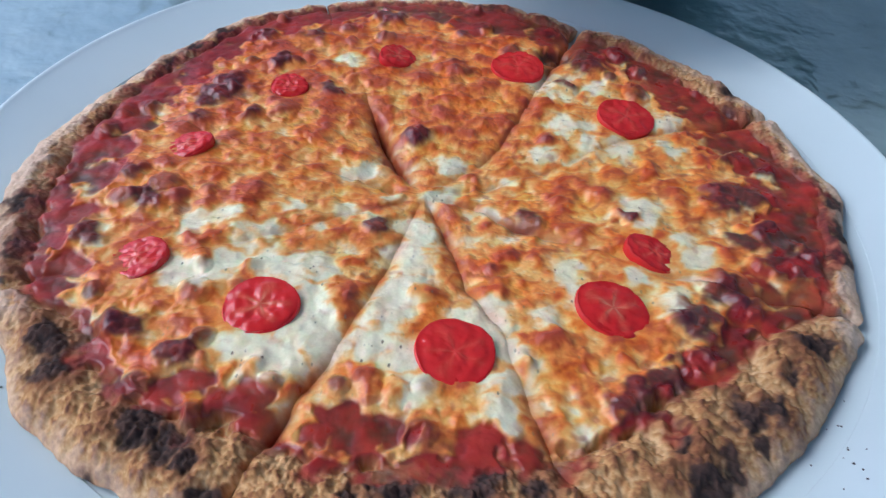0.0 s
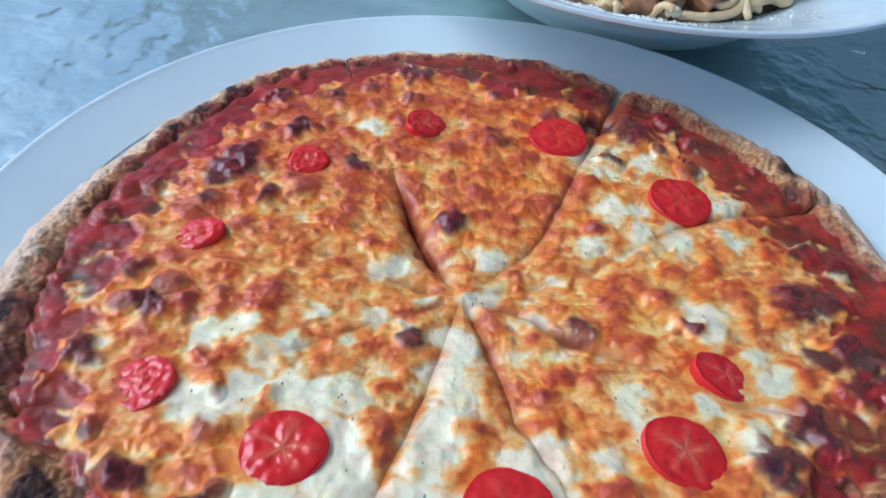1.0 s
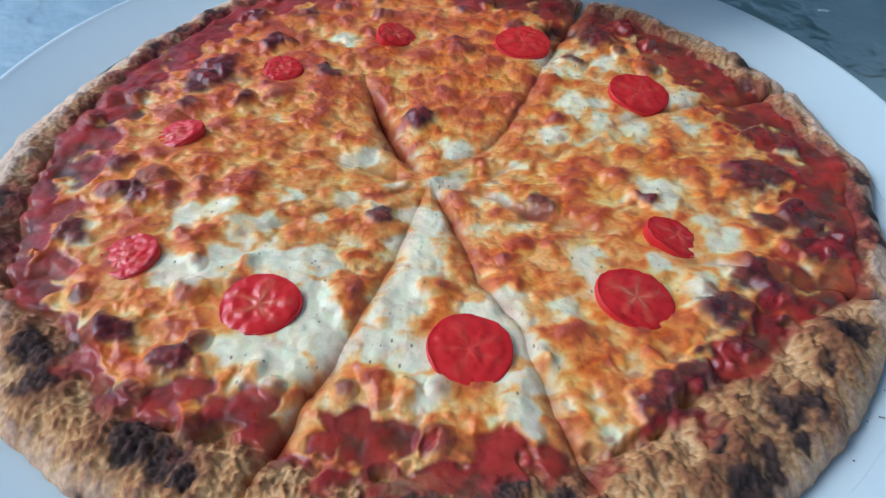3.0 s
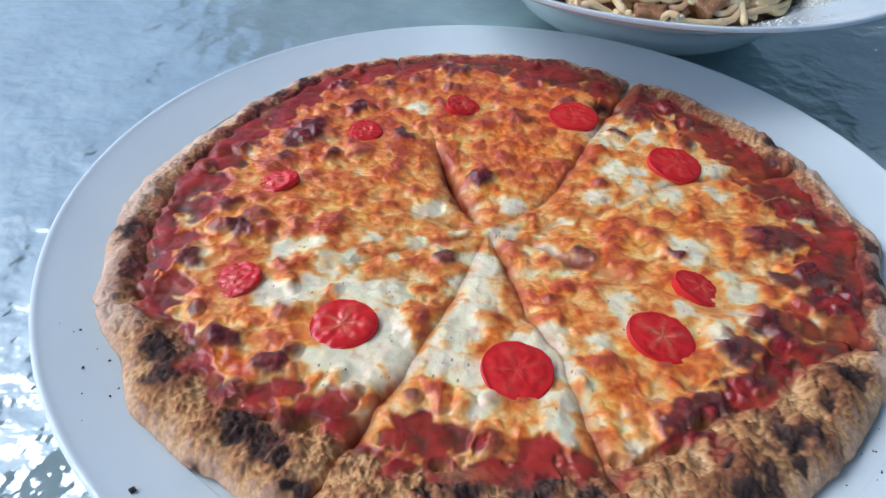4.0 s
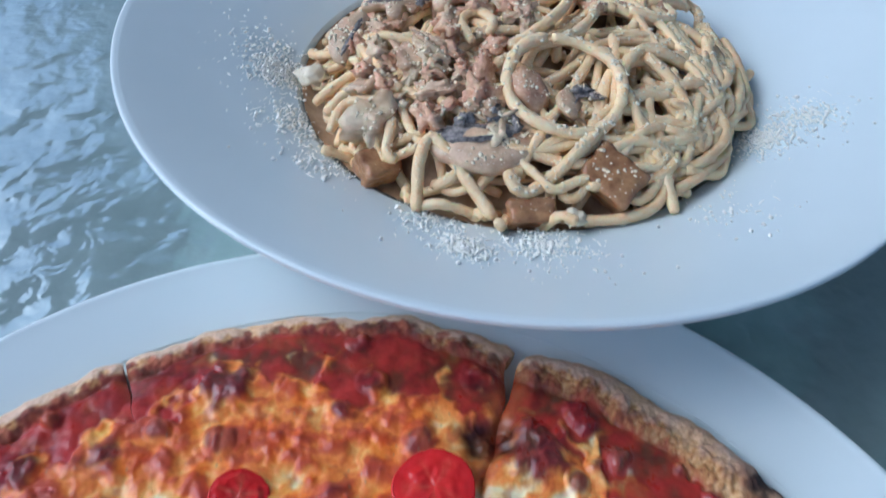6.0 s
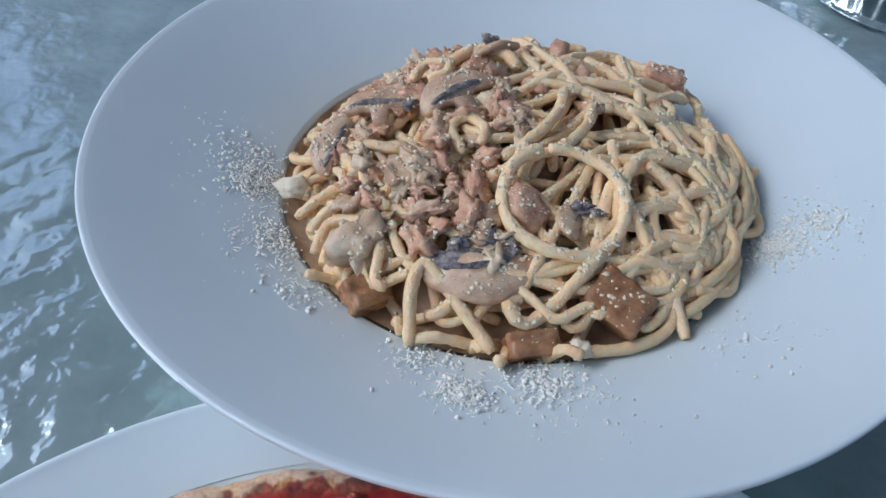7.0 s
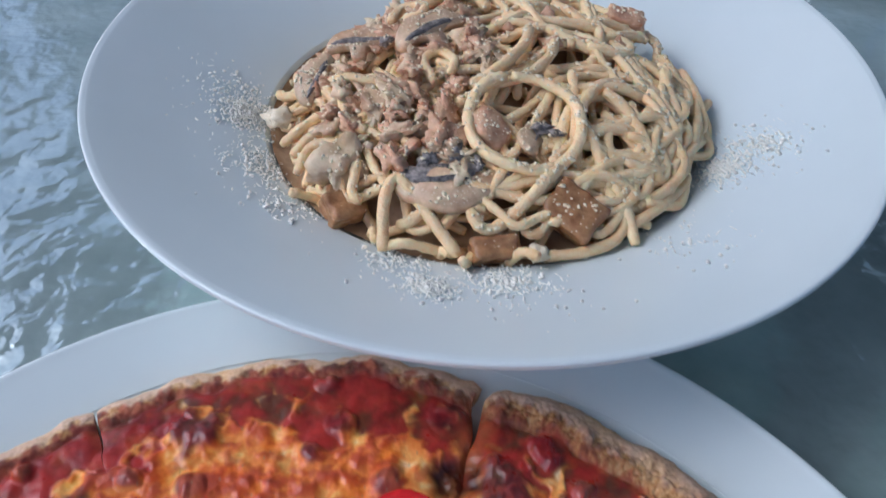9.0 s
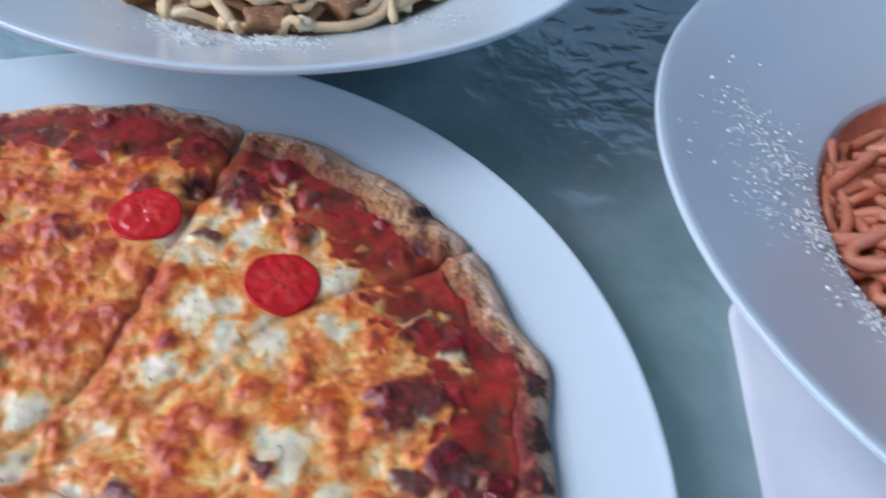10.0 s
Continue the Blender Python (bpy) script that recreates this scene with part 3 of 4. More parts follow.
    pulp = grade(0.75 * n1 + 0.35 * n2 + 0.05 * n3, ((-0.6, (0.07, 0.004, 0.010)), (-0.1, (0.22, 0.008, 0.015)), (0.6, (0.44, 0.032, 0.028))))
    colour = blend(colour, pulp, 0.92 * lay)
    height = 0.0010 * n1 + 0.0003 * n2 * (1 - 0.7 * lay) * (1 - 0.6 * white) + 0.0006 * white + (0.0007 * b1 + 0.0010 * b2) * (1 - 0.6 * lay) * (1 - 0.6 * white) + 0.0002 * wisp * (1 - white) + 0.00012 * b3 + 0.0019 * blister + 0.0024 * dark + 0.0024 * b4 ** 0.6 - 0.0010 * lay + 0.00006 * n3 * (1 - white)
    height = height * (1 - 0.45 * lay * (1 - scorch))
    # the cheese has sunk under the tomato halves
    sunk = spots(x, y, DENTS, 1.25, 3.0)
    height = height * (1 - sunk) + 0.0002 * sunk
    # the hollow beside the wide cut, lowered, its shade put into the colour
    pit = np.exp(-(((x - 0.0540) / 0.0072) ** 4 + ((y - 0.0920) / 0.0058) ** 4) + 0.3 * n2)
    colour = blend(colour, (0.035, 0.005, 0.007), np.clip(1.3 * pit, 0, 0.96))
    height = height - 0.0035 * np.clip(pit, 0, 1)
    wet = np.clip(0.50 + 0.35 * white + 0.1 * lay + 0.25 * n2 + 0.15 * scorch, 0, 1)
    cheese = np.clip((0.35 + white - lay - scorch), 0, 1)
    return height, colour, wet, cheese


def bread_look(x, y, t_bread, wide):
    n1, n2, n3 = fbm(x, y, 0.016, 81), fbm(x, y, 0.0045, 82), fbm(x, y, 0.0014, 83, 2)
    wx, wy = x + 0.0026 * fbm(x, y, 0.008, 84, 3), y + 0.0026 * fbm(x, y, 0.008, 85, 3)
    bake = 0.41 + 0.34 * n1 + 0.26 * n2 + 0.36 * n3 + 0.42 * blobs(x, y, 0.0020, 0.0004, 0.0011, 0.6, 120)
    colour = grade(bake, ((0.0, (0.74, 0.50, 0.25)), (0.3, (0.62, 0.36, 0.14)), (0.55, (0.48, 0.23, 0.075)), (0.8, (0.28, 0.11, 0.045)), (1.05, (0.15, 0.055, 0.03))))
    pale = step(0.26, 0.52, t_bread + 0.25 * n2) * (0.85 + 0.5 * n1)
    slim = 1 - step(0.014, 0.020, wide)
    floury = step(0.72, 1.0, t_bread + 0.2 * n2) * 0.45
    colour = blend(colour, (0.78, 0.59, 0.42), np.clip(pale * slim + floury * (1 - slim), 0, 0.9))
    scald = step(0.05, 0.6, np.maximum(spots(wx, wy, CHAR, 5.0), spots(wx, wy, CHAR_B, 4.0)) + 0.35 * n1 + 0.2 * n2)
    colour = blend(colour, (0.27, 0.10, 0.04), 0.75 * scald * (1 - 0.6 * step(0.4, 0.8, t_bread)))
    burn = step(0.22, 0.75, np.maximum(spots(wx, wy, CHAR, 2.6), spots(wx, wy, CHAR_B, 2.0)) + 0.25 * n2 + 0.10 * n3 - 0.02)
    colour = blend(colour, grade(n3 + n2, ((-0.5, (0.018, 0.013, 0.014)), (0.5, (0.085, 0.045, 0.032)))), 0.95 * burn)
    height = 0.0013 * n2 + 0.0026 * n1 + 0.0007 * n3 - 0.0005 * burn
    return height, colour, burn


def pizza():
    p = thing("pizza", (MIDDLE[0], MIDDLE[1], 0.0078), "baked cheese and tomato pizza cut into eight, with scorched crust", "pizza")
    nu, nv = 230, 300
    for k in range(8):
        a0, a1 = radians(CUTS[k]), radians(CUTS[(k + 1) % 8] + (360 if k == 7 else 0))
        s, v = np.meshgrid(np.linspace(0, 1, nu), np.linspace(0.0008, 1, nv), indexing="ij")
        far = reach(a0 + (a1 - a0) * s)
        r = v * far
        nxt = (k + 1) % 8
        lean0, lean1 = (np.radians(np.interp(r, STRAY_AT, STRAY[c])) + 0.02 * perlin(r, 0 * r, 0.014, 100 + c) for c in (k, nxt))
        gap0 = 0.000006 + OPEN[k] * step(0.112, 0.135, r)
        gap1 = 0.000006 + OPEN[(k + 1) % 8] * step(0.112, 0.135, r)
        low = a0 + lean0 + np.minimum(gap0 / r, 0.25 * (a1 - a0))
        high = a1 + lean1 - np.minimum(gap1 / r, 0.25 * (a1 - a0))
        ang = low + (high - low) * s
        # close the far corners in towards the cut, as torn dough does
        r = r * (1 - 0.020 * step(0.93, 1.0, v) * (np.exp(-s * 24) + np.exp(-(1 - s) * 24)))
        x, y = TIP[0] + r * np.cos(ang), TIP[1] + r * np.sin(ang)
        deg = np.degrees(np.arctan2(y - MIDDLE[1], x - MIDDLE[0]))
        wide = around(BREAD, deg)
        wide = wide * (1 + 0.13 * perlin(x, y, 0.016, 91))
        t = (r - (far - wide)) / wide
        h_top, colour, wet, cheese = topping(x, y, np.minimum(t, 1), wide)
        h_bread, tan, burn = bread_look(x, y, t, wide)
        crust = step(-0.10, 0.20, t + 0.30 * fbm(x, y, 0.010, 95, 3) * np.clip(wide / 0.024, 0.3, 1))
        tall = np.interp(wide, [0.008, 0.028], [0.0030, 0.0062])
        tt = np.clip(t, 0, 1)
        dome = np.sqrt(np.clip(1 - (2 * tt ** 0.8 - 1) ** 2, 0, 1))
        floor = plate_height(np.hypot(x - PLATE[0], y - PLATE[1]))
        base = 0.0186 + 0.0026 * step(0.01, 0.07, r) + 0.0009 * step(-0.01, -0.05, y)
        rim = np.maximum(0.0182, floor + 0.002) * (1 - tt ** 5) + (floor + 0.0012) * tt ** 5 + tall * dome
        z = (base + h_top) * (1 - crust) + (rim + h_bread * (1 - tt ** 3) * np.clip(wide / 0.024, 0.25, 1)) * crust
        edge = np.maximum(np.minimum(ang - low, high - ang) * r, 0)
        gape = np.where(s < 0.5, np.interp(r, STRAY_AT, GAPE[k]), np.interp(r, STRAY_AT, GAPE[nxt]))
        gape = gape * step(0.0, 0.012, r) * (0.6 + 0.4 * step(-0.25, 0.35, perlin(x, y, 0.012, 97)))
        z = z - gape * (0.0021 * np.exp(-((edge / 0.0012) ** 1.3)) + 0.0014 * np.exp(-((edge / 0.0042) ** 2)))
        z = np.maximum(z, floor + 0.0008)
        thin = (1 - step(0.010, 0.019, wide)) * (1 - step(0.22, 0.50, t + 0.4 * fbm(x, y, 0.005, 96, 2)))
        stain = grade(fbm(x, y, 0.005, 98), ((-0.6, (0.075, 0.014, 0.020)), (0.0, (0.22, 0.030, 0.028)), (0.6, (0.46, 0.13, 0.07))))
        tan = blend(tan, stain, 0.85 * thin)
        colour = blend(colour, tan, crust)
        # shade of the open cuts put into the colour, inside a browned margin
        groove_shade = np.exp(-((edge / (0.0011 + 0.0009 * gape)) ** 2)) * (1 - crust) * np.clip(0.75 * gape, 0, 1)
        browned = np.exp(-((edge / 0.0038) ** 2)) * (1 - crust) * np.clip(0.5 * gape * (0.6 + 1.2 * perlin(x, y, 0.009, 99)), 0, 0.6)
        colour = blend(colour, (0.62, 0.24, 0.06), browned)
        colour = blend(colour, (0.26, 0.045, 0.022), 0.8 * groove_shade)
        wet = wet * (1 - crust)
        top = np.stack([x, y, z], -1).reshape(-1, 3)
        idx = np.arange(nu * nv).reshape(nu, nv)
        quads = np.stack([idx[:-1, :-1], idx[1:, :-1], idx[1:, 1:], idx[:-1, 1:]], -1).reshape(-1, 4)
        is_crust = (t[:-1, :-1] > 0.02).ravel()
        # sides and underside
        rim_line = np.r_[idx[0, :], idx[1:, -1], idx[-1, -2::-1]]
        under = top[rim_line].copy()
        mid = under.mean(0)
        under[:, :2] += (mid[:2] - under[:, :2]) * 0.012
        under[:, 2] = plate_height(np.hypot(under[:, 0] - PLATE[0], under[:, 1] - PLATE[1])) + 0.0003
        # topping with its sides
        n = len(top)
        keep = quads[~is_crust].tolist()
        m = len(rim_line)
        low_ring = [n + i for i in range(m)]
        on_cut = [i < nv or i >= nv + nu - 1 for i in range(m)]
        high_ring = [n + m + i if on_cut[i] else int(rim_line[i]) for i in range(m)]
        bready = [t.ravel()[i] > 0.02 for i in rim_line]
        sides = [(high_ring[i], low_ring[i], low_ring[(i + 1) % m], high_ring[(i + 1) % m]) for i in range(m)]
        points = np.r_[top, under, top[rim_line]]
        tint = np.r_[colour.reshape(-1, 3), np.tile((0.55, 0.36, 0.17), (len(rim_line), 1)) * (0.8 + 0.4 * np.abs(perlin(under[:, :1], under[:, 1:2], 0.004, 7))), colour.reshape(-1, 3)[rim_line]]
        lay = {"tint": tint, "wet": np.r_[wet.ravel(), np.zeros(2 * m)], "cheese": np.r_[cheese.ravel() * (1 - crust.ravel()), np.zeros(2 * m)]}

        def piece(name, faces, material, parent, label):
            used = np.unique([i for f in faces for i in f])
            back = np.full(len(points), -1)
            back[used] = np.arange(len(used))
            ob = link_mesh(name, points[used].tolist(), [[int(back[i]) for i in f] for f in faces], material, parent, label)
            paint(ob, {key: value[used] for key, value in lay.items()})
            return ob

        inner = [f for f, b in zip(sides, bready) if not b]
        outer = [f for f, b in zip(sides, bready) if b]
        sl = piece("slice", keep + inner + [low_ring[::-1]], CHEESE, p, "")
        piece("crust", quads[is_crust].tolist() + outer, CRUST, sl, "blistered tan crust with charred spots")
    return p


pizza()


# ---- cherry tomatoes, halved, baked on ----
def tomato(x, y, z, rx, ry, turn, tilt, star, seed, label):
    z = z - 0.0011
    t = thing("cherry_tomato_half", (x, y, z), label, "tomato", "cherry tomato halves on the pizza")
    n, m = 56, 16
    turn_m = Euler((radians(tilt[0]), radians(tilt[1]), 0)).to_matrix() @ Matrix.Rotation(radians(turn), 3, "Z")

    def lay(name, rows, colour, wet):
        verts, tint, gl = [], [], []
        for q, h in rows:
            for k in range(n):
                a = 2 * math.pi * k / n
                sq = 1.06 + 0.025 * math.cos(3 * a + seed) + 0.012 * math.sin(5 * a + 2 * seed)
                px, py = np.array(q * math.cos(a) * 4.0 + seed), np.array(q * math.sin(a) * 4.0)
                lump = 0.00045 * float(perlin(px, py, 1.0, 200 + seed)) + 0.00022 * float(perlin(px, py, 0.4, 230 + seed))
                lump += 0.00014 * (1.2 - star) * float(step(0.45, 0.8, q)) * math.sin(11 * a + 4 * math.sin(3 * a + seed) + 7 * q)
                w = turn_m @ Vector((rx * q * sq * math.cos(a), ry * q * sq * math.sin(a), h + lump))
                verts.append((x + w.x, y + w.y, z + w.z))
                c, g = colour(q, a)
                tint.append(c)
                gl.append(g)
        faces = [(j * n + k, j * n + (k + 1) % n, (j + 1) * n + (k + 1) % n, (j + 1) * n + k) for j in range(len(rows) - 1) for k in range(n)]
        faces.append(list(range(n))[::-1])
        ob = link_mesh(name, verts, faces, TOMATO, t)
        paint(ob, {"tint": np.array(tint), "wet": np.array(gl), "cheese": np.zeros(len(tint))})

    def skin(q, a):
        return (0.66, 0.022, 0.022), 0.8

    def flesh(q, a):
        cell = math.cos(a * 5 + seed + 1.2 * math.sin(a * 2 + seed))
        core = max(0.0, 1 - q / 0.42)
        c = np.array((0.70, 0.026, 0.026))
        seedy = max(0.0, cell) * step(0.22, 0.4, q) * (1 - step(0.7, 0.84, q)) * (0.3 + 0.7 * star)
        fleck = 0.5 + 0.5 * math.sin(a * 23 + 9 * q + seed) * math.sin(q * 31 + seed)
        c = c * (1 - 0.36 * float(seedy)) + (np.array((0.50, 0.05, 0.02)) * (1 - fleck) + np.array((0.85, 0.26, 0.12)) * fleck) * 0.36 * float(seedy)
        vein = step(0.93, 1.0, abs(math.cos(a * 2.5 + 0.5 * seed + 0.6 * math.sin(a * 2 + seed)))) * (1 - step(0.7, 0.86, q))
        vein = float(vein) * (0.05 + 0.22 * star)
        c = c * (1 - vein) + np.array((0.85, 0.20, 0.12)) * vein
        ray = max(0.0, math.cos(a * 5 + seed)) ** 3
        pale = star * min(1.0, core * (0.55 + 0.9 * ray) + 0.35 * ray * (1 - float(step(0.35, 0.62, q))))
        c = c * (1 - pale) + np.array((0.78, 0.36, 0.18)) * pale
        wall = float(step(0.84, 0.92, q))
        c = c * (1 - wall) + np.array((0.67, 0.022, 0.024)) * wall
        return tuple(c), 0.9

    rows = [(q, 0.0007 * (1 - q ** 4) * (0.75 + 0.25 * math.cos(q * 8 + seed)) + 0.0005) for q in np.linspace(0.02, 0.93, m)]
    lay("cut_face", rows, flesh, 0.9)
    lay("skin", [(0.925, 0.0004), (0.965, 0.0006), (0.99, 0.0003), (1.0, -0.0006), (0.985, -0.0022), (0.93, -0.0040), (0.80, -0.0052)], skin, 0.8)
    return t


RED = "red baked cherry tomato half, cut side up on the cheese"
tomato(-0.0430, -0.0560, 0.0240, 0.0102, 0.0094, 15, (6, -3), 0.6, 1, "red cherry tomato half with a pale star-shaped core")
tomato(0.0110, -0.0700, 0.0243, 0.0102, 0.0104, 60, (9, 2), 0.12, 2, "bright red cherry tomato half with a smooth wrinkled face")
tomato(0.0560, -0.0520, 0.0246, 0.0104, 0.0088, -28, (8, 6), 0.6, 3, "red cherry tomato half with a pale star-shaped core")
tomato(0.0730, -0.0270, 0.0232, 0.0092, 0.0062, -25, (4, 14), 0.25, 4, "shrivelled cherry tomato half sunk in the cheese")
tomato(-0.0820, -0.0390, 0.0230, 0.0088, 0.0078, 25, (2, -10), 0.3, 5, "red cherry tomato half leaning in melted cheese")
tomato(-0.0810, 0.0170, 0.0226, 0.0086, 0.0060, 20, (4, -12), 0.35, 6, "cherry tomato half partly covered with cheese")
tomato(-0.0520, 0.0570, 0.0230, 0.0068, 0.0066, 0, (6, 0), 0.2, 7, RED)
tomato(-0.0120, 0.0820, 0.0238, 0.0074, 0.0066, 30, (4, 16), 0.35, 8, "small cherry tomato half tipped into the cheese")
tomato(0.0370, 0.0790, 0.0237, 0.0102, 0.0094, 0, (6, 0), 0.1, 9, RED)
tomato(0.0760, 0.0470, 0.0234, 0.0104, 0.0098, -20, (7, 5), 0.15, 10, RED)
from mathutils.bvhtree import BVHTree



# ---- pasta ----
def tube(path, radius, sides=8):
    """Points and faces of a round strand along a line, with blunt ends."""
    path = [Vector(p) for p in path]
    verts, faces = [], []
    up = Vector((0.13, 0.31, 0.94))
    for i, p in enumerate(path):
        ahead = (path[min(i + 1, len(path) - 1)] - path[max(i - 1, 0)]).normalized()
        side = ahead.cross(up)
        side = side.normalized() if side.length > 1e-4 else Vector((1, 0, 0))
        top = side.cross(ahead).normalized()
        rad = radius * (0.75 if i in (0, len(path) - 1) else 1.0 + 0.14 * noise.noise(p * 260) + 0.12 * noise.noise(p * 620))
        for k in range(sides):
            a = 2 * math.pi * k / sides
            lump = 1.0 + 0.14 * noise.noise((p + side * math.cos(a) * radius + top * math.sin(a) * radius) * 780)
            verts.append(p + side * (rad * lump * math.cos(a)) + top * (rad * lump * math.sin(a)))
    for i in range(len(path) - 1):
        for k in range(sides):
            j = (k + 1) % sides
            faces.append((i * sides + k, (i + 1) * sides + k, (i + 1) * sides + j, i * sides + j))
    faces.append(tuple(range(sides)))
    faces.append(tuple((len(path) - 1) * sides + k for k in range(sides))[::-1])
    return [v[:] for v in verts], faces


def mound(u, v, tall):
    """The height of a heap of pasta over the bowl's own middle."""
    r2 = (u * u + v * v) / (0.090 * 0.090)
    return 0.0295 + (tall - 0.0295) * max(0.0, 1 - r2) ** 0.52 + 0.0030 * (v / 0.08) + 0.0024 * (u / 0.08) - 0.0125 * min(1.0, max(0.0, (v - 0.8 * u) / 0.09)) ** 2


def strand_path(rng, at, tall, inner, lift, bound, start=None, heading=None):
    """A strand that winds over the heap at a depth under its surface."""
    if start is None:
        a, q = rng.uniform(0, 2 * math.pi), bound * math.sqrt(rng.random()) * 0.97
        u, v = q * math.cos(a), q * math.sin(a)
    else:
        u, v = start
    way = rng.uniform(0, 2 * math.pi) if heading is None else heading
    bend = rng.uniform(-46, 46)
    out, wave, phase = [], rng.uniform(0.0004, 0.0020), rng.uniform(0, 6.28)
    hop = 0.0017
    for i in range(rng.randint(24, 62)):
        q = math.hypot(u, v)
        z = mound(u, v, tall) + lift + wave * math.sin(i * 0.30 + phase)
        z = max(z, float(rim_height(q)) + 0.0022)
        out.append((at[0] + u, at[1] + v, at[2] + z))
        bend = 0.90 * bend + rng.uniform(-16, 16)
        # the heap stops short of the well's wall on its shaded side
        edge = bound - 0.013 * max(0.0, math.cos(math.atan2(v, u) - 0.55)) ** 2
        if q > edge - 0.008:
            # turn back towards the middle at the wall of the bowl
            home = math.atan2(-v, -u)
            turn = (home - way + math.pi) % (2 * math.pi) - math.pi
            way += 0.22 * turn
        way += bend * hop
        u, v = u + hop * math.cos(way), v + hop * math.sin(way)
        if math.hypot(u, v) > edge + 0.002:
            break
    return out


def spaghetti(name, at, tall, count, radius, material, seed, label, bound, group):
    t = thing(name, (at[0], at[1], at[2] + 0.007), label, "pasta", group)
    rng = random.Random(seed)
    solid = []
    verts, faces = [], []
    n, m = 40, 12
    for j in range(m + 1):
        for k in range(n):
            a, q = 2 * math.pi * k / n, 0.0005 + 0.0835 * j / m
            u, v = q * math.cos(a), q * math.sin(a)
            verts.append((at[0] + u, at[1] + v, at[2] + max(mound(u, v, tall) - 0.0120, float(rim_height(q)) + 0.0006)))
    faces = [(j * n + k, j * n + (k + 1) % n, (j + 1) * n + (k + 1) % n, (j + 1) * n + k) for j in range(m) for k in range(n)]
    link_mesh("sauce", verts, faces, SAUCE_DEEP if material is SPAGHETTI else SPAGHETTI_RED, t, "thick sauce under the strands")
    for i in range(count):
        lift = -0.0098 + 0.0122 * (i / count) + rng.uniform(-0.0008, 0.0008)
        path = strand_path(rng, at, tall, 0, lift, bound)
        if len(path) > 5:
            v, f = tube(path, radius * (0.92 + 0.22 * i / count) * rng.uniform(0.88, 1.12))
            link_mesh("strand", v, f, material, t)
            solid.append((v, f))
    return t, solid


def pebble(rng, at, size, turn, rough=0.35, detail=3, cut=False):
    """An uneven lump."""
    bm = bmesh.new()
    bmesh.ops.create_icosphere(bm, subdivisions=detail, radius=1.0)
    off = Vector((rng.uniform(0, 90), rng.uniform(0, 90), rng.uniform(0, 90)))
    m = Euler(turn).to_matrix()
    for v in bm.verts:
        d = v.co.normalized()
        k = 1 + 1.3 * rough * noise.noise(d * 1.5 + off) + 0.8 * rough * noise.noise(d * 3.2 + off) + 0.45 * rough * noise.noise(d * 7 + off)
        # flatter faces, as cut meat has
        box = max(abs(d.x), abs(d.y), abs(d.z))
        k *= 0.72 + 0.28 / box * 0.8
        if cut:
            k *= 1.0 / (abs(d.x) ** 7 + abs(d.y) ** 7 + abs(d.z) ** 7) ** (1 / 7)
        c = d * k
        v.co = Vector(at) + m @ Vector((c.x * size[0], c.y * size[1], c.z * size[2]))
    return bm


def mushroom_slice(at, size, turn, parent, seed, browned=False):
    """A slice through cap and stem, with the dark line of its gills."""
    rng = random.Random(seed)
    ring = []
    for k in range(28):
        a = math.pi * k / 27
        ring.append((math.cos(a) * 1.0, math.sin(a) * 0.62))
    stem = 0.30 if seed == 1 else 0.70
    ring = [(x * (1 + 0.05 * math.sin(5 * x + seed)), y * (1 + 0.10 * math.sin(4 * x + 2 * seed))) for x, y in ring]
    ring += [(-0.92, -0.18), (-0.45, -0.12), (-0.24, -0.20), (-0.20, 0.06 - stem), (-0.05, -stem), (0.16, 0.04 - stem), (0.22, -0.22), (0.5, -0.12), (0.92, -0.18)]
    m = Euler(turn).to_matrix()

    def solid(outline, low, high, bulge):
        bm = bmesh.new()
        rows = []
        for grow, h in ((0.93, low), (1.0, low + 0.3 * (high - low)), (1.0, low + 0.7 * (high - low)), (0.93, high)):
            row = []
            for x, y in outline:
                w = bulge * math.sin(x * 2.1 + seed) + 0.06 * rng.uniform(-1, 1) * 0.3
                row.append(bm.verts.new(Vector(at) + m @ Vector((x * grow * size, y * grow * size, h * size + w * size))))
            rows.append(row)
        for a, b in zip(rows, rows[1:]):
            for k in range(len(a)):
                j = (k + 1) % len(a)
                bm.faces.new((a[k], a[j], b[j], b[k]))
        bm.faces.new(rows[0][::-1])
        bm.faces.new(rows[-1])
        return bm

    sl = part("mushroom_slice", solid(ring, -0.13, 0.13, 0.10), BROWNED if browned else MUSHROOM, parent, "browned mushroom slice" if browned else "pale cooked mushroom slice")
    if not browned:
        deep = 1.0 if seed == 1 else 0.45
        side, low = (0.16, -0.20) if seed == 1 else (0.0, 0.02)
        arc = [(side + math.cos(a) * rng.uniform(0.68, 0.84), low + deep * math.sin(a) * rng.uniform(0.22, 0.34)) for a in np.linspace(0, math.pi, 18)]
        arc += [(side - 0.66 + 0.12 * i, low - 0.02 + deep * rng.uniform(-0.14, 0.0)) for i in range(12)]
        part("gill_edge", solid(arc, -0.15, 0.165, 0.10), MUSHROOM_DARK, sl, "dark grey gill edge")
    return sl


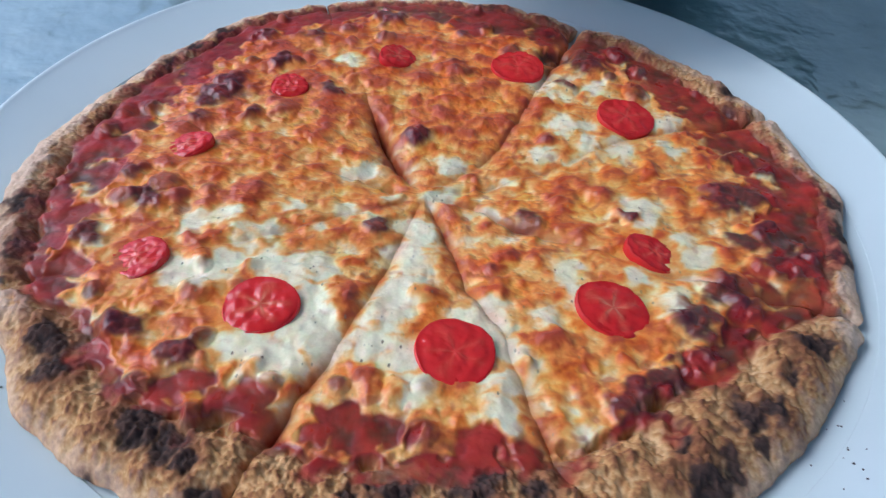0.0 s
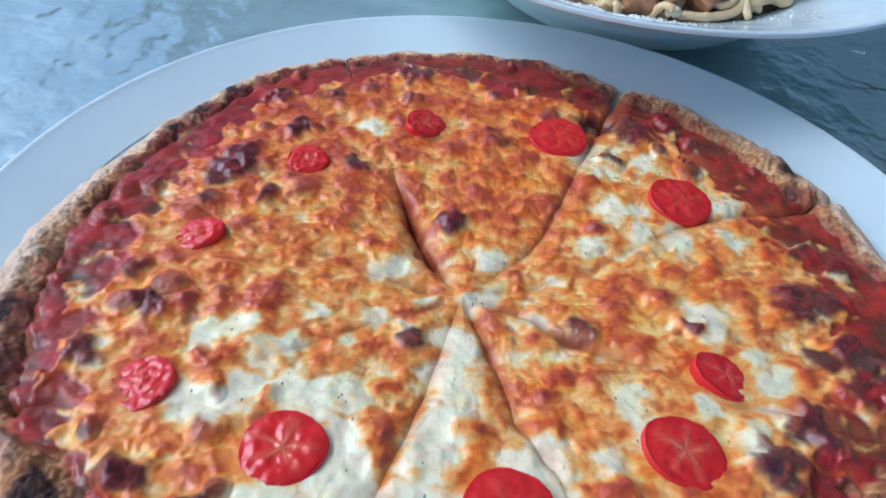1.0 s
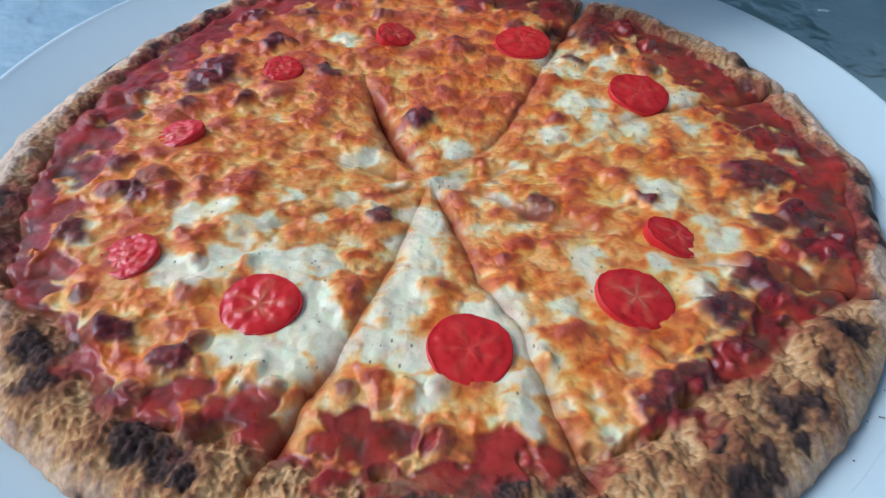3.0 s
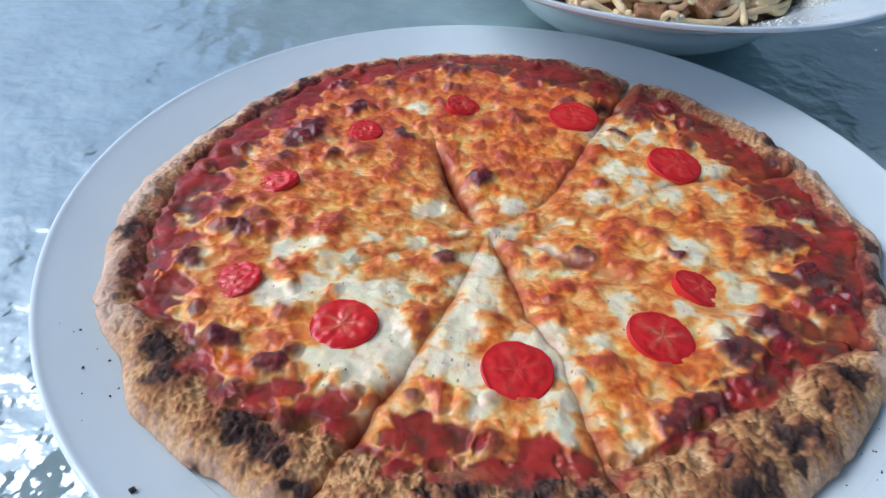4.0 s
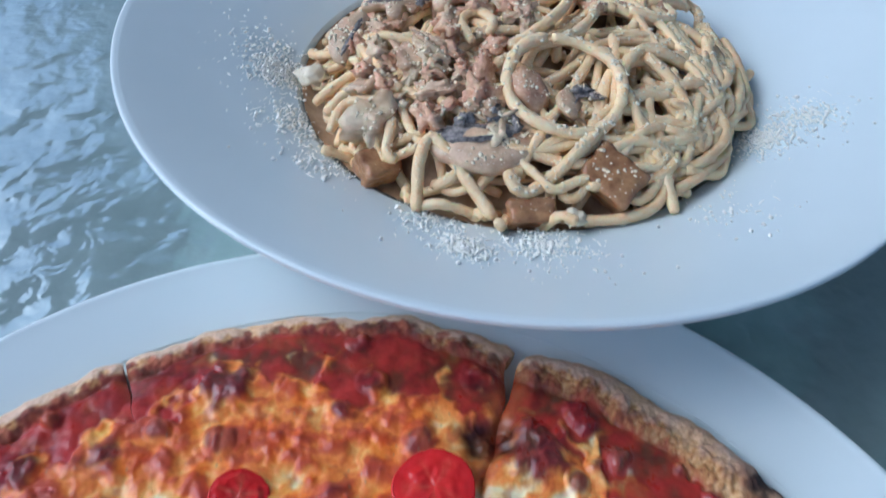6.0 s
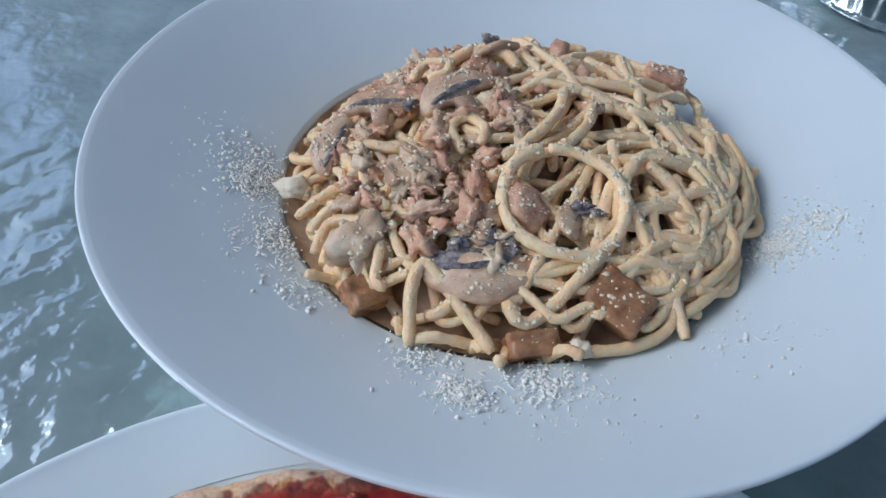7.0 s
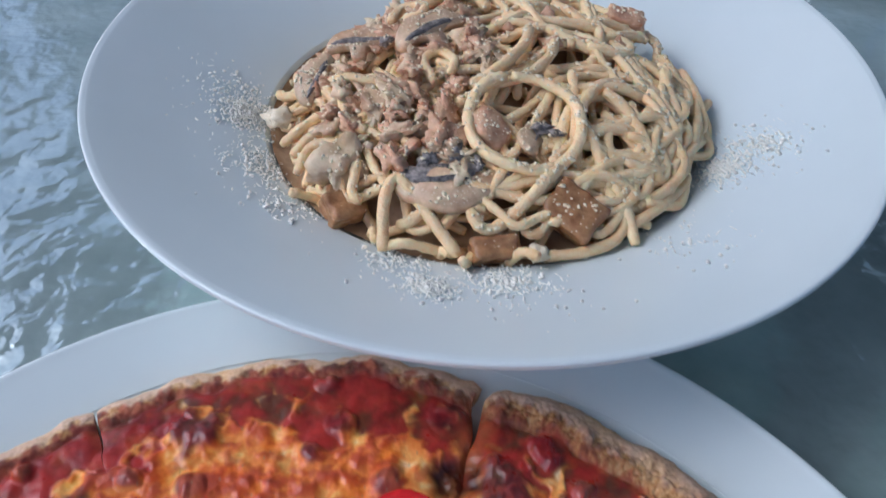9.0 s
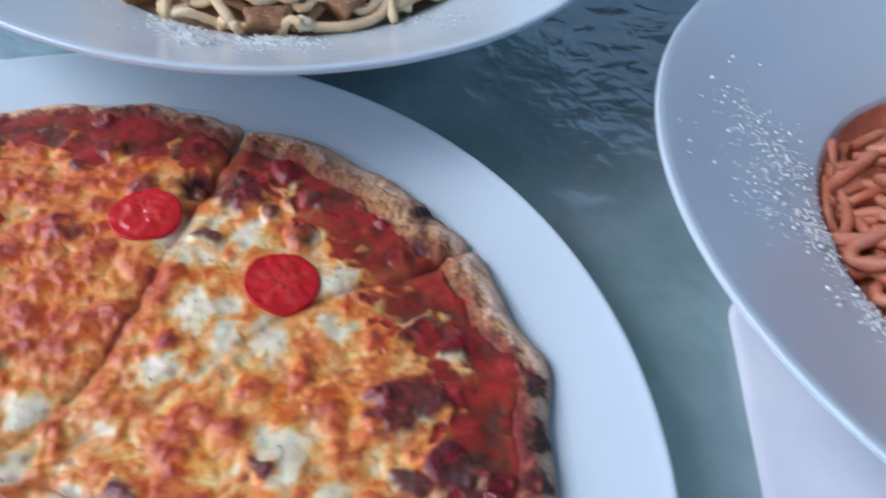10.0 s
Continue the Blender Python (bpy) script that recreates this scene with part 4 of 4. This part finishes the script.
def flakes(places, rng, least, most):
    """Grated cheese: many small slivers, lying on given places."""
    verts, faces = [], []
    for x, y, z in places:
        long_, wide = rng.uniform(least, most), rng.uniform(0.00016, 0.00032)
        if rng.random() < 0.25:
            long_ *= 1.8
        elif rng.random() < 0.03:
            long_ *= 4.0
        a, tip = rng.uniform(0, 6.283), rng.uniform(-0.3, 0.3)
        c, s = math.cos(a), math.sin(a)
        n = len(verts)
        bow = rng.uniform(-0.3, 0.3) * long_
        for u, w, h in ((-0.5, -0.4, 0), (-0.5, 0.4, 0), (0, 0.5, 0), (0.5, 0.3, 0), (0.5, -0.3, 0), (0, -0.5, 0), (-0.3, 0, 1), (0.3, 0, 1)):
            px, py = u * long_, w * wide * 2 + bow * (0.25 - u * u)
            verts.append((x + px * c - py * s, y + px * s + py * c, z + 0.00008 + (h * wide * 0.7) + max(0.0, (u + 0.5) * tip * long_)))
        faces += [(n + 5, n + 2, n + 1, n), (n + 4, n + 3, n + 2, n + 5), (n, n + 1, n + 6), (n + 3, n + 4, n + 7), (n + 1, n + 2, n + 7, n + 6), (n + 2, n + 3, n + 7), (n + 4, n + 5, n + 6, n + 7), (n + 5, n, n + 6)]
    return verts, faces


def lumps(places, rng, least, most):
    """Small uneven crumbs, pressed on to given places."""
    ball = bmesh.new()
    bmesh.ops.create_icosphere(ball, subdivisions=1, radius=1.0)
    ball.verts.ensure_lookup_table()
    unit, tris = [v.co.copy() for v in ball.verts], [tuple(v.index for v in f.verts) for f in ball.faces]
    ball.free()
    verts, faces = [], []
    for x, y, z in places:
        n, s = len(verts), least + (most - least) * rng.random() ** 2
        wx, wy, wz = s * rng.uniform(0.7, 1.4), s * rng.uniform(0.7, 1.4), s * rng.uniform(0.5, 0.9)
        for d in unit:
            k = rng.uniform(0.7, 1.25)
            verts.append((x + d.x * wx * k, y + d.y * wy * k, z + d.z * wz * k))
        faces += [tuple(i + n for i in f) for f in tris]
    return verts, faces


def creamy_pasta():
    at, rng = BOWL_A, random.Random(12)
    t, solid = spaghetti("creamy_spaghetti", at, 0.0590, 150, 0.00172, SPAGHETTI, 4, "creamy spaghetti with mushrooms and ham under grated cheese", 0.0855, "pasta portions")

    def add(name, bm, material, label=""):
        ob = part(name, bm, material, t, label)
        solid.append(([v.co[:] for v in ob.data.vertices], [tuple(f.vertices) for f in ob.data.polygons]))
        return ob

    def strand(points, radius=0.0019):
        # a rounded line through a few places
        p = [Vector(q) for q in points]
        p = [p[0] * 2 - p[1], *p, p[-1] * 2 - p[-2]]
        path = []
        for a, b, c, d in zip(p, p[1:], p[2:], p[3:]):
            for s in range(9):
                k = s / 9
                path.append(0.5 * (2 * b + (c - a) * k + (2 * a - 5 * b + 4 * c - d) * k * k + (3 * b - a - 3 * c + d) * k ** 3))
        v, f = tube(path, radius)
        link_mesh("strand", v, f, SPAGHETTI, t)
        solid.append((v, f))

    # the large loop and the strands that hang over the front
    loop = []
    for k in range(15):
        a = radians(100 + 355 * k / 14)
        loop.append((0.0955 + 0.0195 * math.cos(a), 0.2000 + 0.0190 * math.sin(a), 0.0580 + 0.0060 * math.sin(a) + 0.0010 * math.cos(3 * a)))
    strand(loop, 0.0021)
    strand([(0.042, 0.167, 0.0352), (0.0445, 0.181, 0.0450), (0.050, 0.187, 0.0485), (0.058, 0.174, 0.0425), (0.067, 0.159, 0.0352)], 0.0021)
    strand([(0.062, 0.171, 0.039), (0.070, 0.177, 0.0425), (0.080, 0.175, 0.040)], 0.0019)
    strand([(0.094, 0.1575, 0.0350), (0.108, 0.1575, 0.0352), (0.121, 0.1620, 0.0370), (0.1265, 0.176, 0.0440), (0.124, 0.190, 0.0500), (0.127, 0.203, 0.0545)], 0.0020)
    strand([(0.1255, 0.158, 0.0355), (0.1250, 0.166, 0.0395), (0.1225, 0.177, 0.0455), (0.1195, 0.190, 0.0510), (0.1165, 0.205, 0.0550), (0.124, 0.217, 0.0575)], 0.0020)
    strand([(0.130, 0.172, 0.0400), (0.142, 0.1775, 0.0405), (0.152, 0.187, 0.0430), (0.150, 0.199, 0.0480), (0.142, 0.210, 0.0535)], 0.0020)
    strand([(0.140, 0.180, 0.0430), (0.1385, 0.192, 0.0495), (0.135, 0.206, 0.0545), (0.128, 0.216, 0.0580)], 0.0021)
    strand([(0.110, 0.178, 0.0440), (0.113, 0.194, 0.0520), (0.120, 0.210, 0.0575), (0.132, 0.220, 0.0575), (0.143, 0.216, 0.0535)], 0.0021)
    strand([(0.074, 0.214, 0.0570), (0.086, 0.219, 0.0600), (0.100, 0.222, 0.0615), (0.112, 0.232, 0.0625), (0.118, 0.245, 0.0620)], 0.0020)
    strand([(0.080, 0.222, 0.0590), (0.092, 0.228, 0.0620), (0.104, 0.240, 0.0635), (0.110, 0.254, 0.0630)], 0.0021)
    strand([(0.112, 0.262, 0.0610), (0.126, 0.258, 0.0610), (0.140, 0.254, 0.0590), (0.149, 0.246, 0.0560), (0.143, 0.238, 0.0575), (0.128, 0.240, 0.0615)], 0.0021)
    strand([(0.068, 0.226, 0.0590), (0.066, 0.238, 0.0605), (0.072, 0.243, 0.0610), (0.077, 0.236, 0.0615), (0.074, 0.227, 0.0610)], 0.0018)
    strand([(0.058, 0.276, 0.0560), (0.064, 0.284, 0.0570), (0.072, 0.281, 0.0590), (0.070, 0.273, 0.0600), (0.062, 0.272, 0.0580)], 0.0020)
    strand([(0.074, 0.284, 0.0580), (0.084, 0.288, 0.0600), (0.094, 0.281, 0.0620), (0.097, 0.270, 0.0620)], 0.0023)
    strand([(0.015, 0.214, 0.0400), (0.023, 0.221, 0.0430), (0.034, 0.222, 0.0465)], 0.0020)
    strand([(0.016, 0.205, 0.0390), (0.022, 0.213, 0.0440), (0.031, 0.210, 0.0470), (0.030, 0.203, 0.0450), (0.020, 0.201, 0.0400)], 0.0019)

    # more strands along the front edge of the well, resting on the rim
    for k in range(62):
        a0 = radians(-66 + 54 * k / 15) if k < 16 else rng.uniform(0, 6.28)
        q = 0.075 + 0.014 * rng.random() if k < 16 else rng.uniform(0.058, 0.079)
        front = 16 <= k < 36
        if front:
            a0, q = radians(rng.uniform(-178, -8)), rng.uniform(0.079, 0.0880)
        pts, lean = [], (rng.uniform(-1, 1), rng.uniform(-1, 1))
        for j in range(5):
            a, d = a0 + (j - 2) * rng.uniform(0.12, 0.22), q + rng.uniform(-0.006, 0.004) - 0.006 * (j == 0)
            if front:
                a, d = a0 + (j - 2) * 0.075 * lean[0], q - 0.004 + (j - 2) * 0.0042 * lean[1]
                pts.append((at[0] + d * math.cos(a), at[1] + d * math.sin(a), float(rim_height(d)) + rng.uniform(0.0022, 0.0075)))
                continue
            pts.append((at[0] + d * math.cos(a), at[1] + d * math.sin(a), max(float(rim_height(d)) + 0.0024, mound(d * math.cos(a), d * math.sin(a), 0.059) + rng.uniform(-0.003, 0.0025))))
        strand(pts, 0.0018)

    # mushrooms
    for spot, size, turn, seed in (
        ((0.0665, 0.1840, 0.0470), 0.0185, (radians(-16), radians(5), radians(174)), 1),
        ((0.071, 0.2555, 0.0615), 0.0150, (radians(14), radians(-10), radians(24)), 2),
        ((0.044, 0.2620, 0.0545), 0.0135, (radians(10), radians(-14), radians(-8)), 3),
        ((0.0265, 0.2450, 0.0500), 0.0125, (radians(16), radians(-22), radians(60)), 4),
        ((0.1000, 0.1965, 0.0525), 0.0115, (radians(30), radians(10), radians(60)), 5),
        ((0.092, 0.2840, 0.0620), 0.0090, (radians(50), radians(0), radians(-160)), 7),
    ):
        sl = mushroom_slice(spot, size, turn, t, seed)
        solid.append(([v.co[:] for v in sl.data.vertices], [tuple(f.vertices) for f in sl.data.polygons]))
    for spot, size, turn in (((0.0780, 0.1625, 0.0345), (0.0078, 0.0040, 0.0052), (0.5, 0.1, 0.08)), ((0.1065, 0.1705, 0.0405), (0.0095, 0.0075, 0.0062), (0.45, 0.35, -0.75)), ((0.0310, 0.1880, 0.0365), (0.0066, 0.0052, 0.0044), (0.4, 0.2, 0.5))):
        add("browned_piece", pebble(rng, spot, size, turn, 0.13, 4, True), BROWNED, "browned mushroom piece dusted with cheese")
    for spot, s in (((0.0600, 0.1903, 0.0530), 0.0030), ((0.0700, 0.1913, 0.0535), 0.0036), ((0.0770, 0.1878, 0.0520), 0.0026), ((0.0880, 0.1858, 0.0505), 0.0034), ((0.1010, 0.1990, 0.0555), 0.0036),
                    ((0.1060, 0.1960, 0.0550), 0.0028), ((0.0900, 0.2870, 0.0640), 0.0038), ((0.0540, 0.2560, 0.0590), 0.0030)):
        add("mushroom_gill", pebble(rng, spot, (s, 0.7 * s, 0.5 * s), (rng.uniform(-0.5, 0.5), rng.uniform(-0.5, 0.5), rng.uniform(0, 6)), 0.7, 3), MUSHROOM_DARK, "dark shred of mushroom gills")
    add("ham_piece", pebble(rng, (0.1560, 0.2690, 0.0540), (0.0080, 0.0045, 0.0042), (0.2, 0.2, -0.3), 0.15, 4, True), HAM, "square piece of fried ham")
    add("chicken_piece", pebble(rng, (0.0830, 0.2010, 0.0555), (0.0062, 0.0085, 0.0045), (0.5, 0.0, 0.4), 0.25), HAM, "pale cooked meat piece")
    add("cream_clump", pebble(rng, (0.0310, 0.2000, 0.0465), (0.0100, 0.0085, 0.0042), (0.45, -0.2, 0.3), 0.55), CREAM, "lump of cream sauce")
    # ham and sauce crumbs, thick over one half of the heap
    for i in range(135):
        a, q = rng.uniform(radians(100), radians(285)), 0.070 * math.sqrt(rng.random())
        u, v = q * math.cos(a) + 0.004, q * math.sin(a) + 0.004
        if u > -0.018 and v < -0.022 or math.hypot(u - 0.005, v + 0.043) < 0.022:
            continue
        z = mound(u, v, 0.0590) + rng.uniform(0.0008, 0.0042)
        s = rng.uniform(0.0030, 0.0066)
        add("ham_piece", pebble(rng, (at[0] + u, at[1] + v, z), (s, s * rng.uniform(0.5, 0.9), s * rng.uniform(0.35, 0.6)), (rng.uniform(-0.6, 0.8), rng.uniform(-0.6, 0.6), rng.uniform(0, 6)), 0.85, 3),
            (HAM, HAM, CREAM, MUSHROOM)[rng.randrange(4)])
    for i in range(12):
        a = rng.uniform(-0.3, 1.8)
        q = rng.uniform(0.02, 0.06)
        u, v = q * math.cos(a), q * math.sin(a)
        s = rng.uniform(0.003, 0.006)
        add("ham_piece", pebble(rng, (at[0] + u, at[1] + v, mound(u, v, 0.0590) + 0.0015), (s, s * 0.7, s * 0.45), (rng.uniform(-0.5, 0.5), rng.uniform(-0.5, 0.5), rng.uniform(0, 6)), 0.5, 2), HAM)
    add("parmesan_lump", pebble(rng, (0.0918, 0.1578, 0.0362), (0.0036, 0.0030, 0.0026), (0, 0, 0), 0.4, 3), CRUMB, "lump of grated cheese")
    add("parmesan_lump", pebble(rng, (0.0110, 0.2370, 0.0405), (0.0056, 0.0048, 0.0030), (0, 0, 0.5), 0.4, 3), CRUMB, "lump of grated cheese")

    # grated cheese: on the heap and on the rim
    tree_v, tree_f = [], []
    for v, f in solid:
        n = len(tree_v)
        tree_v += v
        tree_f += [tuple(i + n for i in q) for q in f]
    tree = BVHTree.FromPolygons(tree_v, tree_f)
    places = []
    while len(places) < 1900:
        a, q = rng.uniform(0, 2 * math.pi), 0.084 * math.sqrt(rng.random())
        x, y = at[0] + q * math.cos(a), at[1] + q * math.sin(a)
        hit, normal, _, _ = tree.ray_cast(Vector((x, y, 0.2)), Vector((0, 0, -1)))
        if hit is not None and abs(normal.z) > 0.35 and float(perlin(np.array(x), np.array(y), 0.012, 300)) > rng.uniform(-0.5, 0.45):
            places.append((x, y, hit.z - 0.0001))
    on_heap = link_mesh("grated_cheese", *flakes(places, rng, 0.0002, 0.0006), CRUMB, None, "", False)
    tagged(on_heap, "fine grated cheese sprinkled over the spaghetti", "cheese", "", "stuff")
    crumbs_at = []
    while len(crumbs_at) < 3000:
        a, q = rng.uniform(0, 2 * math.pi), 0.080 * math.sqrt(rng.random())
        x, y = at[0] + q * math.cos(a), at[1] + q * math.sin(a)
        hit, normal, _, _ = tree.ray_cast(Vector((x, y, 0.2)), Vector((0, 0, -1)))
        if hit is not None and abs(normal.z) > 0.1 and float(perlin(np.array(x), np.array(y), 0.009, 310)) > rng.uniform(-0.5, 0.5):
            crumbs_at.append((x, y, hit.z))
    melted = link_mesh("cheese_crumbs", *lumps(crumbs_at, rng, 0.0003, 0.0010), CRUMB, None, "")
    tagged(melted, "melted cheese crumbs clinging to the creamy spaghetti", "cheese", "", "stuff")
    rim_flakes(at, rng, ((-0.0925, 0.0075, 0.010, 300), (-0.090, 0.004, 0.018, 210), (-0.086, -0.025, 0.014, 190), (-0.078, -0.05, 0.012, 70), (-0.0365, -0.0990, 0.007, 260), (-0.012, -0.097, 0.016, 220),
                         (0.079, -0.0520, 0.010, 320), (0.096, -0.047, 0.012, 200), (-0.045, -0.080, 0.014, 120), (0.05, -0.09, 0.02, 40), (-0.098, 0.02, 0.014, 60)),
               "grated cheese scattered on the white bowl rim")


def rim_flakes(at, rng, clusters, label):
    places = []
    for u, v, spread, count in clusters:
        for _ in range(int(count * 0.5)):
            x, y = u + rng.gauss(0, spread * 0.58), v + rng.gauss(0, spread * 0.58)
            q = math.hypot(x, y)
            if 0.080 < q < 0.143:
                heap = max(0.0, rng.gauss(0, 0.0012)) * math.exp(-((x - u) ** 2 + (y - v) ** 2) / (0.4 * spread * spread)) if count > 240 else 0
                places.append((at[0] + x, at[1] + y, at[2] + float(rim_height(q)) + heap))
    ob = link_mesh("grated_cheese", *flakes(places, rng, 0.0005, 0.0017), PARMESAN, None, "", False)
    tagged(ob, label, "cheese", "", "stuff")
    heap = []
    for u, v, spread, count in clusters:
        for i in range(int(count * 1.5)):
            wide = spread * (0.35 if i % 3 else 0.65)
            x, y = u + rng.gauss(0, wide), v + rng.gauss(0, wide)
            q = math.hypot(x, y)
            if 0.080 < q < 0.140:
                heap.append((at[0] + x, at[1] + y, at[2] + float(rim_height(q)) + 0.0002 + max(0.0, rng.gauss(0, 0.0006)) * (i % 3 > 0)))
    clots = link_mesh("cheese_crumbs", *lumps(heap, rng, 0.00022, 0.0008), PARMESAN, None, "")
    tagged(clots, label.replace("grated cheese", "clumps of grated cheese"), "cheese", "", "stuff")


creamy_pasta()
spaghetti("tomato_spaghetti", BOWL_B, 0.0560, 135, 0.0020, SPAGHETTI_RED, 9, "orange-red spaghetti in tomato sauce", 0.0870, "pasta portions")
rim_flakes(BOWL_B, random.Random(5), ((-0.085, 0.045, 0.012, 90), (-0.088, 0.018, 0.010, 160), (-0.084, -0.012, 0.014, 140), (-0.095, 0.06, 0.016, 60), (-0.104, 0.03, 0.020, 50), (-0.070, -0.045, 0.014, 100)),
           "grated cheese on the rim of the tomato pasta bowl")

# peppercorn specks and burnt crumbs
def crumbs():
    rng = random.Random(3)
    verts, faces = [], []
    spots_ = [(-0.116 + rng.gauss(0, 0.010), -0.082 + rng.gauss(0, 0.018)) for _ in range(26)] + [(0.115 + rng.gauss(0, 0.010), -0.088 + rng.gauss(0, 0.014)) for _ in range(26)] + [(-0.087, -0.117)] * 3
    for i, (x, y) in enumerate(spots_):
        q = math.hypot(x - PLATE[0], y - PLATE[1])
        s = rng.uniform(0.0002, 0.0006) if i < 52 else 0.0011
        z = PLATE[2] + float(np.interp(q, [0, 0.108, 0.117, 0.124, 0.142, 0.157, 0.1606], [0.0072, 0.0074, 0.0088, 0.0118, 0.0165, 0.0212, 0.0226])) + 0.4 * s
        if q > 0.156:
            continue
        n = len(verts)
        for d in ((1, 0, 0), (-1, 0, 0), (0, 1, 0), (0, -1, 0), (0, 0, 1), (0, 0, -1)):
            verts.append(tuple(p + s * rng.uniform(0.6, 1.2) * c for p, c in zip((x, y, z), d)))
        faces += [(n + a, n + b, n + c) for a, b, c in ((0, 2, 4), (2, 1, 4), (1, 3, 4), (3, 0, 4), (2, 0, 5), (1, 2, 5), (3, 1, 5), (0, 3, 5))]
    tagged(link_mesh("burnt_crumbs", verts, faces, PEPPER), "tiny burnt crumbs scattered on the pizza plate", "crumbs", "", "stuff")


crumbs()


# ---- napkin and glass ----
def napkin():
    t = thing("folded_napkin", (0.225, -0.04, 0.0002), "folded white napkin under the edge of a bowl", "napkin")
    along, across = Vector((-0.279, -0.960, 0)), Vector((0.960, -0.279, 0))
    corner = Vector((0.2215, 0.0440, 0.0003))
    for layer in range(3):
        bm = bmesh.new()
        long_, wide = 0.17 - 0.002 * layer, 0.046 - 0.0012 * layer
        outline = []
        for sx, sy, a0 in ((1, 0, 0), (0, 0, 90), (0, 1, 180), (1, 1, 270)):
            for k in range(9):
                a, rad = radians(a0 + 90 * k / 8), 0.016 if (sx, sy) == (0, 0) else 0.006
                cx, cy = (wide - rad if sx else rad), (long_ - rad if sy else rad)
                outline.append((cx + rad * math.cos(a), cy - rad * math.sin(a)))
        z0, high = 0.0012 * layer, 0.0011
        rows = []
        for inset, h in ((0.0006, 0), (0, 0.35), (0, 0.7), (0.0005, 1.0), (0.0030, 1.0)):
            row = []
            for x, y in outline:
                px = x + inset * (1 if x < wide / 2 else -1) + 0.0007 * layer
                py = y + inset * (1 if y < long_ / 2 else -1) + 0.0007 * layer
                w = corner + across * px + along * py
                row.append(bm.verts.new((w.x + 0.0006 * math.sin(py * 90 + layer), w.y, w.z + z0 + high * h)))
            rows.append(row)
        for a, b in zip(rows, rows[1:]):
            for k in range(len(a)):
                j = (k + 1) % len(a)
                bm.faces.new((a[k], b[k], b[j], a[j]))
        bm.faces.new(rows[0])
        bm.faces.new(rows[-1][::-1])
        bmesh.ops.recalc_face_normals(bm, faces=bm.faces)
        part("fold", bm, LINEN, t)


napkin()


def glass_dish():
    """A round dish of pressed glass with a ring of oval dimples."""
    at = (0.388, 0.425, 0.0004)
    t = thing("glass_dish", at, "clear pressed-glass dish with dimpled sides", "dish")
    n = 168
    line = [(0.020, 0.008), (0.050, 0.008), (0.062, 0.014), (0.068, 0.028), (0.071, 0.042), (0.0735, 0.046), (0.0755, 0.044), (0.0755, 0.036), (0.0750, 0.029), (0.0735, 0.021), (0.0715, 0.013), (0.068, 0.006), (0.060, 0.001), (0.020, 0.0)]
    line = smooth_profile(line, 4)
    verts = []
    for r, z in line:
        for k in range(n):
            a = 2 * math.pi * k / n
            out = max(0.0, min(1.0, (r - 0.064) / 0.006)) * math.sin(math.pi * min(1.0, max(0.0, (z - 0.002) / 0.042)))
            dimple = abs(math.sin(a * 11)) ** 0.6
            rr = r - 0.0036 * out * dimple + 0.0012 * out * math.cos(a * 44)
            verts.append((at[0] + rr * math.cos(a), at[1] + rr * math.sin(a), at[2] + z))
    faces = [(j * n + k, j * n + (k + 1) % n, (j + 1) * n + (k + 1) % n, (j + 1) * n + k) for j in range(len(line) - 1) for k in range(n)]
    faces.append(list(range(n))[::-1])
    faces.append([(len(line) - 1) * n + k for k in range(n)])
    link_mesh("dish_body", verts, faces, PRESSED, t)


glass_dish()
